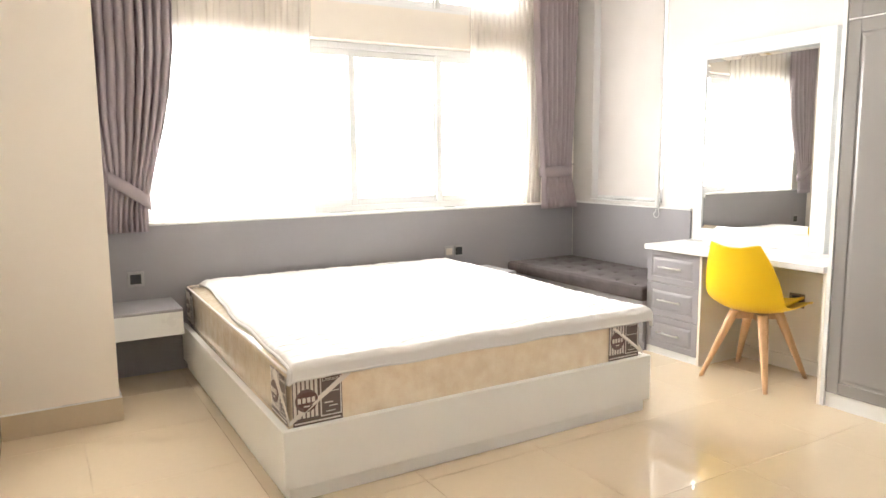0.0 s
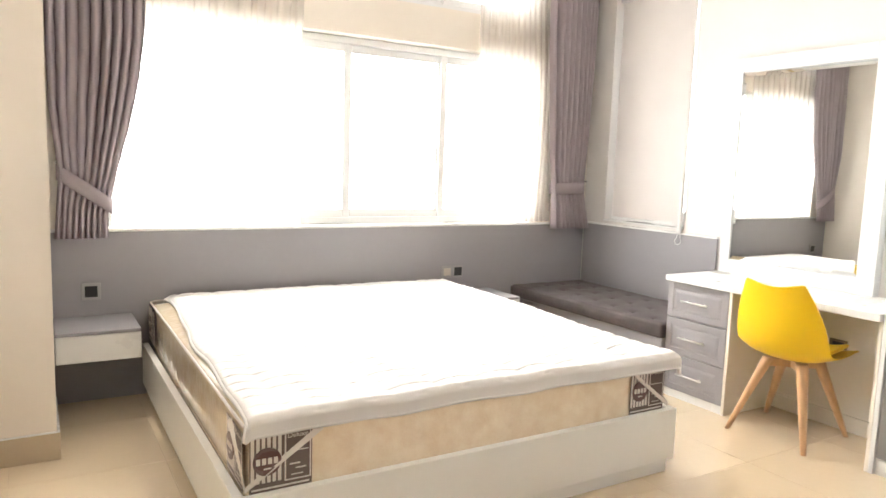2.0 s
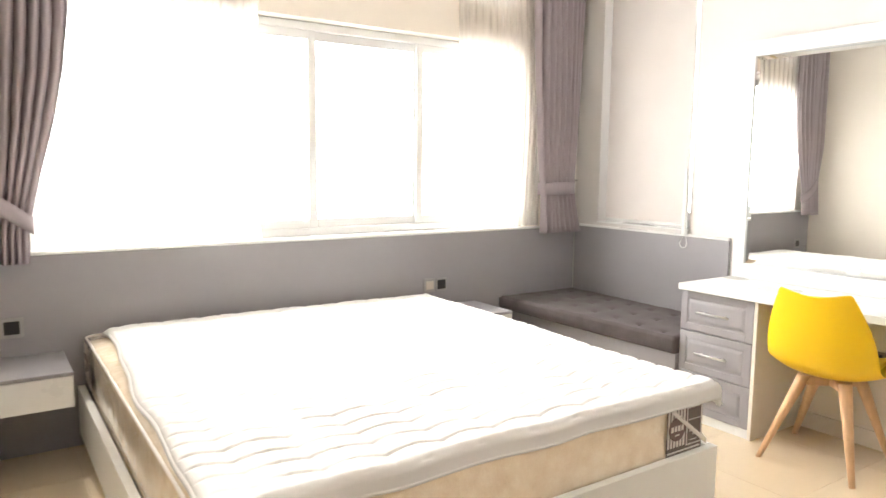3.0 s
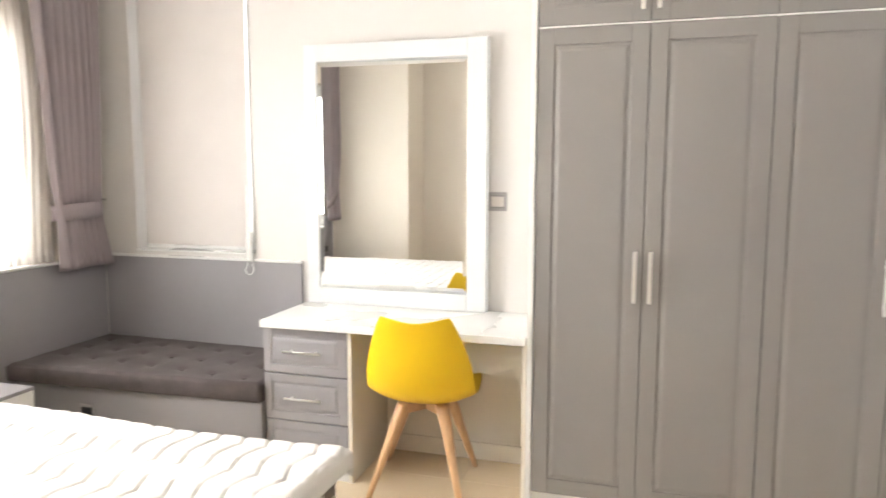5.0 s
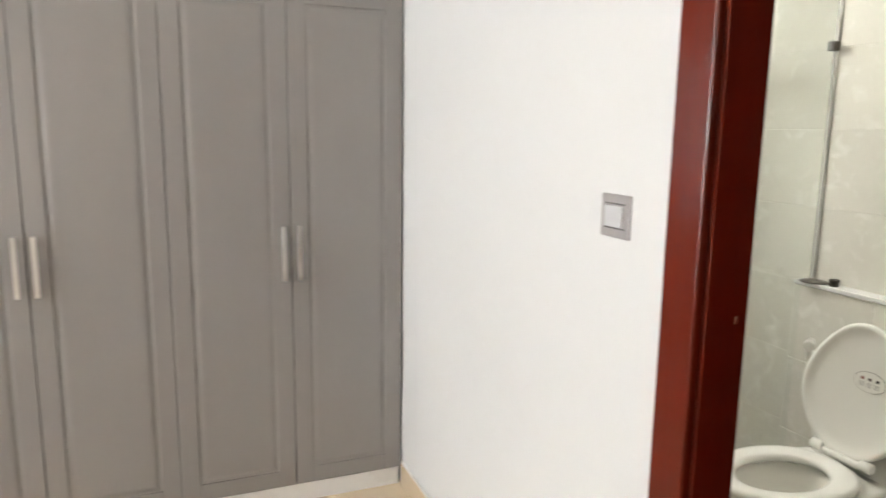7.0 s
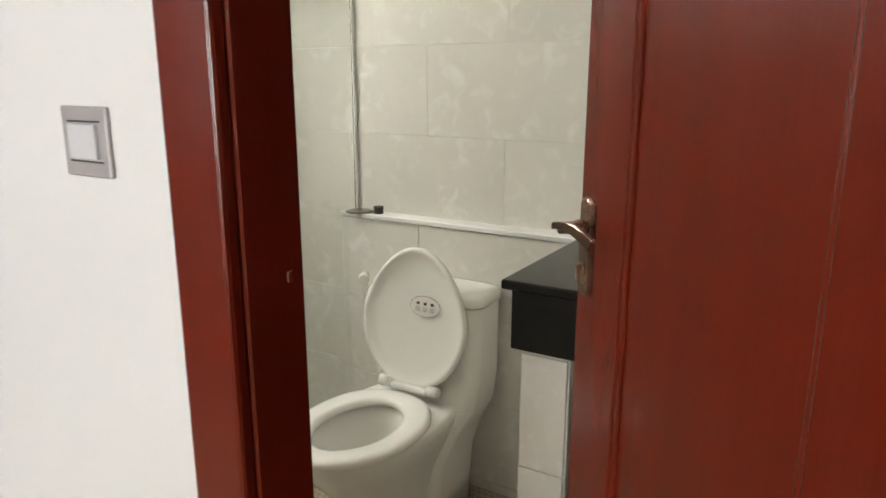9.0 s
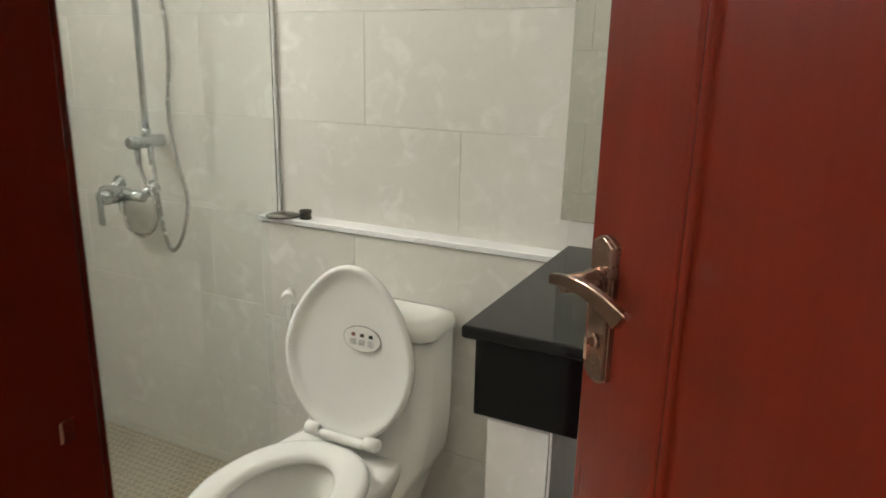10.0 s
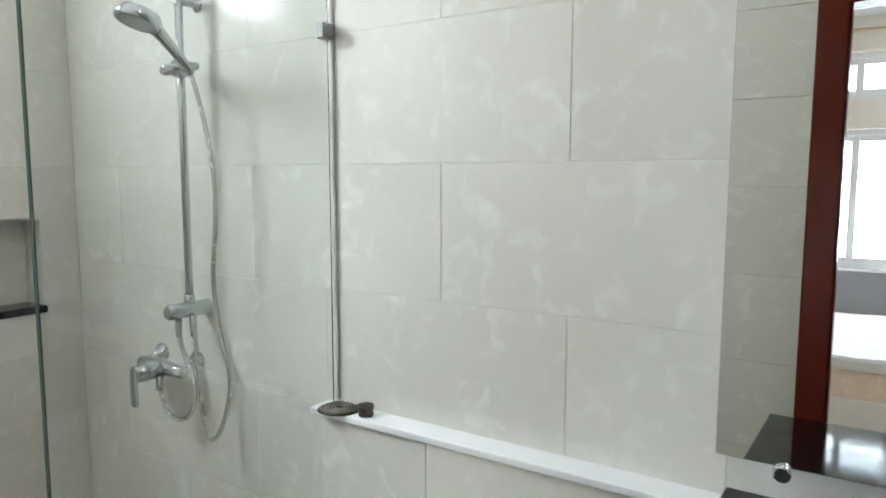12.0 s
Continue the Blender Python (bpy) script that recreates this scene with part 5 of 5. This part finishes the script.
tube(bm, spline([(4.712, LY + 0.012, 0.55), (4.70, LY + 0.02, 0.50), (4.63, LY + 0.06, 0.36), (4.60, LY + 0.05, 0.22), (4.60, LY + 0.01, 0.16), (4.60, LY - 0.002, 0.18)], 8), 0.005, 10)
part("hose", bm, M_PLASTIC, spray, "thin white hose")

spray.location += Vector((-0.028, 0.0, 0.025))

# loose drain covers on the ledge
dc = thing("drain_cover", "round tarnished bronze floor drain cover lying on the ledge", "drain cover", (4.735, 0.672, 0.9220))
M_RING = mat("worn bright ring", (0.30, 0.28, 0.24), 0.35, 0.9, var=0.2, scale=40)
M_TARN = mat("tarnished bronze", (0.085, 0.072, 0.058), 0.45, 0.8, var=0.4, scale=40, bump=0.3)
bm = bmesh.new()
tube(bm, [(4.730, 0.674, 0.9225), (4.730, 0.674, 0.9245), (4.730, 0.674, 0.9255)], [0.054, 0.054, 0.051], 32)
part("disc", bm, M_TARN, dc)
for k in range(5):
    bm = bmesh.new()
    for rr in (0.012 + 0.008 * k,):
        tube(bm, [(4.730 + rr * math.cos(a), 0.674 + rr * math.sin(a), 0.9264) for a in (2 * math.pi * i / 24 for i in range(25))], 0.0016, 6, cap=False)
    part("grate_ring", bm, M_RING, dc)
cap = thing("drain_cup", "small tarnished bronze drain cup beside the cover", "drain part", (4.660, 0.675, 0.9220))
bm = bmesh.new()
loft(bm, [[Vector((4.648 + r * math.cos(a), 0.675 + r * math.sin(a), z)) for a in (2 * math.pi * i / 24 for i in range(24))] for r, z in
          ((0.017, 0.9225), (0.018, 0.9270), (0.0165, 0.9370), (0.0185, 0.9390), (0.0185, 0.9480), (0.015, 0.9480), (0.014, 0.9280))])
part("cup", bm, M_TARN, cap)
part("cross_bar", boxes(((4.633, 0.673, 0.9420), (4.663, 0.677, 0.9470))), M_TARN, cap)

# ---- shower ----
glass = thing("shower_screen", "clear glass shower screen beside the toilet ledge", "shower screen", (4.77, 0.98, -0.03))
bm = bmesh.new()
edge_yz = [(BS + 0.0145, 2.05), (1.325, 2.05), (1.325, -0.02), (LY - 0.006, -0.02), (LY - 0.006, 0.9235), (BS + 0.0145, 0.9235)]
loft(bm, [[Vector((x, y, z)) for y, z in edge_yz] for x in (4.768, 4.776)], smooth=False)
gp = part("glass_sheet", bm, M_SGLASS, glass)
gp.visible_shadow = False
part("seal", boxes(((4.763, BS, 0.931), (4.782, BS + 0.009, 2.05)), bevel=0.002), mat("grey silicone", (0.58, 0.58, 0.555), 0.5), glass, "grey silicone seal")
part("edge_strip", boxes(((4.7685, 1.3255, -0.02), (4.7755, 1.3285, 2.05))), mat("dark glass edge", (0.10, 0.15, 0.13), 0.1), glass, "dark green glass edge")
for z in (1.805, 0.4):
    part("clip", boxes(((4.758, BS - 0.001, z - 0.018), (4.786, BS + 0.040, z + 0.018)), bevel=0.003), mat("dark steel clip", (0.22, 0.22, 0.21), 0.3, 0.9), glass, "dark steel glass clip")

sh = thing("shower_set", "chrome shower mixer with riser bar, hand shower and hoses", "shower", (5.25, BS, 0.8))
SX, SY = 5.208, 0.700
bm = bmesh.new()
tube(bm, [(SX, SY, 1.125), (SX, SY, 2.12)], 0.0105, 16)
part("riser_bar", bm, M_CHROME, sh)
bm = bmesh.new()
tube(bm, [(SX, BS, 1.94), (SX, BS + 0.004, 1.94), (SX, BS + 0.008, 1.94), (SX, SY + 0.012, 1.94)], [0.022, 0.022, 0.011, 0.011], 16)
part("wall_bracket", bm, M_CHROME, sh)
bm = bmesh.new()
tube(bm, [(SX, BS, 1.118), (SX, BS + 0.006, 1.118), (SX, 0.765, 1.118), (SX, 0.772, 1.118)], [0.021, 0.021, 0.021, 0.016], 20)
tube(bm, [(SX, SY, 1.13), (SX, SY, 1.16)], 0.0145, 16)
part("diverter", bm, M_CHROME, sh)
bm = bmesh.new()
tube(bm, [(SX - 0.008, SY + 0.062, 1.752), (SX - 0.008, SY + 0.058, 1.752), (SX - 0.030, SY - 0.010, 1.768), (SX - 0.034, SY - 0.020, 1.770)], [0.010, 0.014, 0.014, 0.010], 18)
box(bm, (SX - 0.018, SY - 0.016, 1.742), (SX + 0.018, SY + 0.02, 1.785), 0.006, 2)
part("slider", bm, M_CHROME, sh)
bm = bmesh.new()
tube(bm, [(5.128, 0.728, 1.740), (5.130, 0.734, 1.755), (5.131, 0.765, 1.786), (5.130, 0.795, 1.812), (5.128, 0.815, 1.829), (5.126, 0.840, 1.844)], [0.0095, 0.0115, 0.013, 0.0145, 0.016, 0.016], 16)
box(bm, (5.118, 0.706, 1.752), (5.188, 0.738, 1.772), 0.007, 2)
hand = part("hand_shower", bm, M_CHROME, sh)
hm = look((5.122, 0.872, 1.853), (5.132, 0.925, 1.69))
bm = bmesh.new()
tube(bm, [(0, 0, 0.022), (0, 0, 0.016), (0, 0, 0.0), (0, 0, -0.012), (0, 0, -0.014)], [0.030, 0.046, 0.054, 0.054, 0.048], 28)
bmesh.ops.transform(bm, matrix=hm, verts=bm.verts)
part("head", bm, M_CHROME, hand)
bm = bmesh.new()
tube(bm, [(0, 0, -0.0142), (0, 0, -0.016)], 0.047, 28)
bmesh.ops.transform(bm, matrix=hm, verts=bm.verts)
part("spray_face", bm, mat("grey spray face", (0.3, 0.31, 0.31), 0.4), hand, "grey spray face")
MZ = 0.932
bm = bmesh.new()
for x in (5.262, 5.428):
    tube(bm, [(x, BS, MZ + 0.020), (x, BS + 0.004, MZ + 0.020), (x, BS + 0.024, MZ + 0.014), (x, BS + 0.06, MZ)], [0.030, 0.030, 0.016, 0.015], 24)
part("escutcheon", bm, M_CHROME, sh)
bm = bmesh.new()
tube(bm, [(5.244, SY, MZ), (5.248, SY, MZ), (5.30, SY, MZ), (5.345, SY, MZ), (5.40, SY, MZ), (5.442, SY, MZ), (5.446, SY, MZ)], [0.013, 0.018, 0.019, 0.027, 0.027, 0.020, 0.014], 22)
tube(bm, [(5.345, SY + 0.005, MZ), (5.345, SY + 0.070, MZ), (5.345, SY + 0.072, MZ), (5.345, SY + 0.088, MZ), (5.345, SY + 0.091, MZ)], [0.027, 0.026, 0.024, 0.024, 0.019], 22)
tube(bm, [(5.322, SY + 0.025, MZ - 0.015), (5.322, SY + 0.027, MZ - 0.055)], 0.011, 14)
part("mixer_body", bm, M_CHROME, sh)
bm = boxes(((5.326, SY + 0.088, MZ - 0.090), (5.352, SY + 0.101, MZ + 0.016)), bevel=0.006, seg=3)
part("mixer_lever", bm, M_CHROME, sh)
M_HOSE = mat("ribbed steel hose", (0.60, 0.60, 0.58), 0.25, 1.0, var=0.1, scale=60)


def ribbed(pts, r, name):
    path = spline(pts, 26)
    bm = bmesh.new()
    tube(bm, path, [r * (1.0 if k % 2 else 0.86) for k in range(len(path))], 10)
    part(name, bm, M_HOSE, sh, "ribbed steel hose")


ribbed([(SX + 0.012, SY + 0.030, 1.09), (SX + 0.002, SY + 0.030, 1.02), (SX - 0.045, SY + 0.030, 0.94), (SX - 0.045, SY + 0.030, 0.87), (5.195, SY + 0.03, 0.825), (5.245, SY + 0.03, 0.808), (5.300, SY + 0.028, 0.830), (5.322, SY + 0.027, 0.895)], 0.0068, "mixer_hose")
ribbed([(SX - 0.022, SY + 0.008, 1.09), (SX - 0.032, SY + 0.010, 1.04), (SX - 0.045, SY + 0.012, 0.92), (SX - 0.062, SY + 0.012, 0.81), (SX - 0.090, SY + 0.012, 0.770), (SX - 0.137, SY + 0.012, 0.822), (SX - 0.173, SY + 0.012, 0.948), (SX - 0.136, SY + 0.012, 1.083), (SX - 0.119, SY + 0.012, 1.221), (SX - 0.137, SY + 0.014, 1.36), (SX - 0.140, SY + 0.015, 1.471), (SX - 0.118, SY + 0.018, 1.60), (SX - 0.092, SY + 0.024, 1.70), (SX - 0.080, SY + 0.028, 1.740)], 0.0068, "hand_shower_hose")
for dx, dy in ((0.012, 0.030), (-0.022, 0.008)):
    bm = bmesh.new()
    tube(bm, [(SX + dx, SY + dy, 1.105), (SX + dx, SY + dy, 1.07), (SX + dx, SY + dy, 1.045)], [0.010, 0.010, 0.008], 12)
    part("hose_nut", bm, M_CHROME, sh)

sh.location += Vector((0.050, -0.004, -0.008))
shelf = solid("niche_shelf", boxes(((BE - 0.014, NY0 - 0.005, NZ0 - 0.012), (BE + 0.105, NY1, NZ0 + 0.012)), bevel=0.003), M_GRANITE, "black granite shelf at the bottom of the shower niche", "shelf")

# ---- wall tiles (last) ----
TH, TW = 0.2985, 0.6
ROW0, COL0 = 1.203, 4.4635            # a joint of the tile pattern


tile_mesh = {}


def tile_block(w, h, t=0.008):
    key = (round(w, 4), round(h, 4))
    if key not in tile_mesh:
        tile_mesh[key] = mesh_of("tile", boxes(((-w / 2, 0, -h / 2), (w / 2, t, h / 2)), bevel=0.0012), M_TILE)
    return tile_mesh[key]


def tile_run(parent, axis, depth, sign, a0, a1, z0, z1, holes=(), col0=COL0, g=0.0007):
    """Tiles of the bond on a wall along x (axis 0) or y (axis 1); sign: the side that they face."""
    k0 = math.floor((z0 - ROW0) / TH)
    k1 = math.ceil((z1 - ROW0) / TH)
    for k in range(k0, k1):
        zb, zt = max(z0, ROW0 + k * TH), min(z1, ROW0 + (k + 1) * TH)
        if zt - zb < 0.01:
            continue
        off = col0 + (0.0 if k % 2 == 0 else -0.294)
        n0 = math.floor((a0 - off) / TW)
        n1 = math.ceil((a1 - off) / TW)
        for n in range(n0, n1):
            ua, ub = max(a0, off + n * TW), min(a1, off + (n + 1) * TW)
            spans = [(ua, ub, zb, zt)]
            for h0, h1, y0, y1 in holes:
                cut = []
                for p, q, r, s in spans:
                    if q <= h0 or p >= h1 or s <= y0 or r >= y1:
                        cut.append((p, q, r, s))
                        continue
                    if p < h0:
                        cut.append((p, h0, r, s))
                    if q > h1:
                        cut.append((h1, q, r, s))
                    if r < y0:
                        cut.append((max(p, h0), min(q, h1), r, y0))
                    if s > y1:
                        cut.append((max(p, h0), min(q, h1), y1, s))
                spans = cut
            for p, q, r, s in spans:
                if q - p < 0.012 or s - r < 0.012:
                    continue
                ob = new("tile", tile_block(q - p - 2 * g, s - r - 2 * g))
                c, z = (p + q) / 2, (r + s) / 2
                ob.parent = parent
                if parent.type == "EMPTY":
                    ob.matrix_parent_inverse = parent.matrix_basis.inverted()
                if axis == 0:
                    ob.matrix_basis = pose(c, depth, z, 0, 0, 0 if sign > 0 else 180)
                else:
                    ob.matrix_basis = pose(depth, c, z, 0, 0, -90 if sign > 0 else 90)


O = bpy.data.objects
tile_run(O["wall_bath_south"], 0, BS - 0.008, 1, BW, BE, -0.03, HB, holes=((LX0, LX1, -1, 0.912),))
tile_run(O["wall_bath_west"], 1, BW - 0.008, 1, BS, BN - 0.009, -0.03, HB, col0=0.7)
tile_run(O["wall_bath_east"], 1, BE + 0.008, -1, BS, BN - 0.009, -0.03, HB, holes=((NY0, NY1, NZ0, NZ1), (VY0, VY1, VZ0, VZ1)), col0=BS)
bn = tagged(new("wall_bath_north"), "bathroom door wall of marbled cream tiles", "wall", kind="structure")
tile_run(bn, 0, BN, -1, BW, BE, -0.03, HB, holes=((DX0 - 0.096, DX1 + 0.096, -1, DH + 0.096),))
tile_run(ledge, 0, LY - 0.010, 1, LX0 + 0.002, LX1 - 0.002, -0.03, 0.904)
for z0, z1 in ((-0.03, 0.3), (0.302, 0.606), (0.608, 0.904)):
    part("tile", boxes(((LX1 - 0.002, BS + 0.001, z0), (LX1 + 0.002, LY - 0.003, z1))), M_TILE, ledge)
# niche lining
for n, a, b in (("tile", (BE + 0.098, NY0, NZ0), (BE + 0.106, NY1, NZ1)), ("tile", (BE, NY0, NZ1), (BE + 0.106, NY1, NZ1 + 0.004))):
    part(n, boxes((a, b)), M_TILE, O["wall_bath_east"])

# shower and bathroom floor of small pebbled mosaic
bm = bmesh.new()
s = 0.025
rng = random.Random(4)
for i in range(int((BE - BW) / s)):
    for j in range(int((BN - BS) / s)):
        x, y = BW + (i + 0.5 + (0.5 if j % 2 else 0)) * s, BS + (j + 0.5) * s
        r = s * 0.46
        z = -0.026 + rng.uniform(0, 0.0025)
        vs = [bm.verts.new((x + r * math.cos(a), y + r * math.sin(a), z)) for a in (math.pi / 3 * k + rng.uniform(-0.1, 0.1) for k in range(6))]
        bm.faces.new(vs)
mo = part("mosaic", bm, mat("beige pebble mosaic", (0.40, 0.355, 0.26), 0.35, var=0.15, scale=30), floor, "small beige pebble mosaic")
tagged(mo, kind="stuff")
part("threshold", boxes(((DX0, BN - 0.005, -0.03), (DX1, S + 0.0, 0.004)), bevel=0.003), M_GRANITE, floor, "black granite threshold")

# bedroom floor tiles
ft = {}
for i in range(-3, 8):
    for j in range(-4, 8):
        x0, y0 = 2.02 + 0.6 * i, 2.39 + 0.6 * j
        lo_x, hi_x = max(x0, W), min(x0 + 0.6, E)
        lo_y, hi_y = max(y0, S - 0.005), min(y0 + 0.6, N)
        if y0 + 0.6 <= S:
            lo_x, hi_x, lo_y, hi_y = max(x0, 0.9), min(x0 + 0.6, 2.68), max(y0, 0.0), y0 + 0.6
        elif y0 < S:
            for a, b, c, d in ((max(x0, 0.9), min(x0 + 0.6, 2.68), y0, S - 0.006),):
                if b - a > 0.02:
                    k = (round(b - a, 3), round(d - c, 3))
                    ft.setdefault(k, None)
                    ft[k] = ft[k] or mesh_of("floor_tile", boxes(((-k[0] / 2 + 0.0008, -k[1] / 2 + 0.0008, -0.0035), (k[0] / 2 - 0.0008, k[1] / 2 - 0.0008, 0.0)), bevel=0.0006), M_FLOOR)
                    ob = new("floor_tile", ft[k])
                    ob.parent, ob.location = floor, ((a + b) / 2, (c + d) / 2, 0)
        if hi_x - lo_x < 0.02 or hi_y - lo_y < 0.02:
            continue
        k = (round(hi_x - lo_x, 3), round(hi_y - lo_y, 3))
        ft.setdefault(k, None)
        ft[k] = ft[k] or mesh_of("floor_tile", boxes(((-k[0] / 2 + 0.0008, -k[1] / 2 + 0.0008, -0.0035), (k[0] / 2 - 0.0008, k[1] / 2 - 0.0008, 0.0)), bevel=0.0006), M_FLOOR)
        ob = new("floor_tile", ft[k])
        ob.parent, ob.location = floor, ((lo_x + hi_x) / 2, (lo_y + hi_y) / 2, 0)
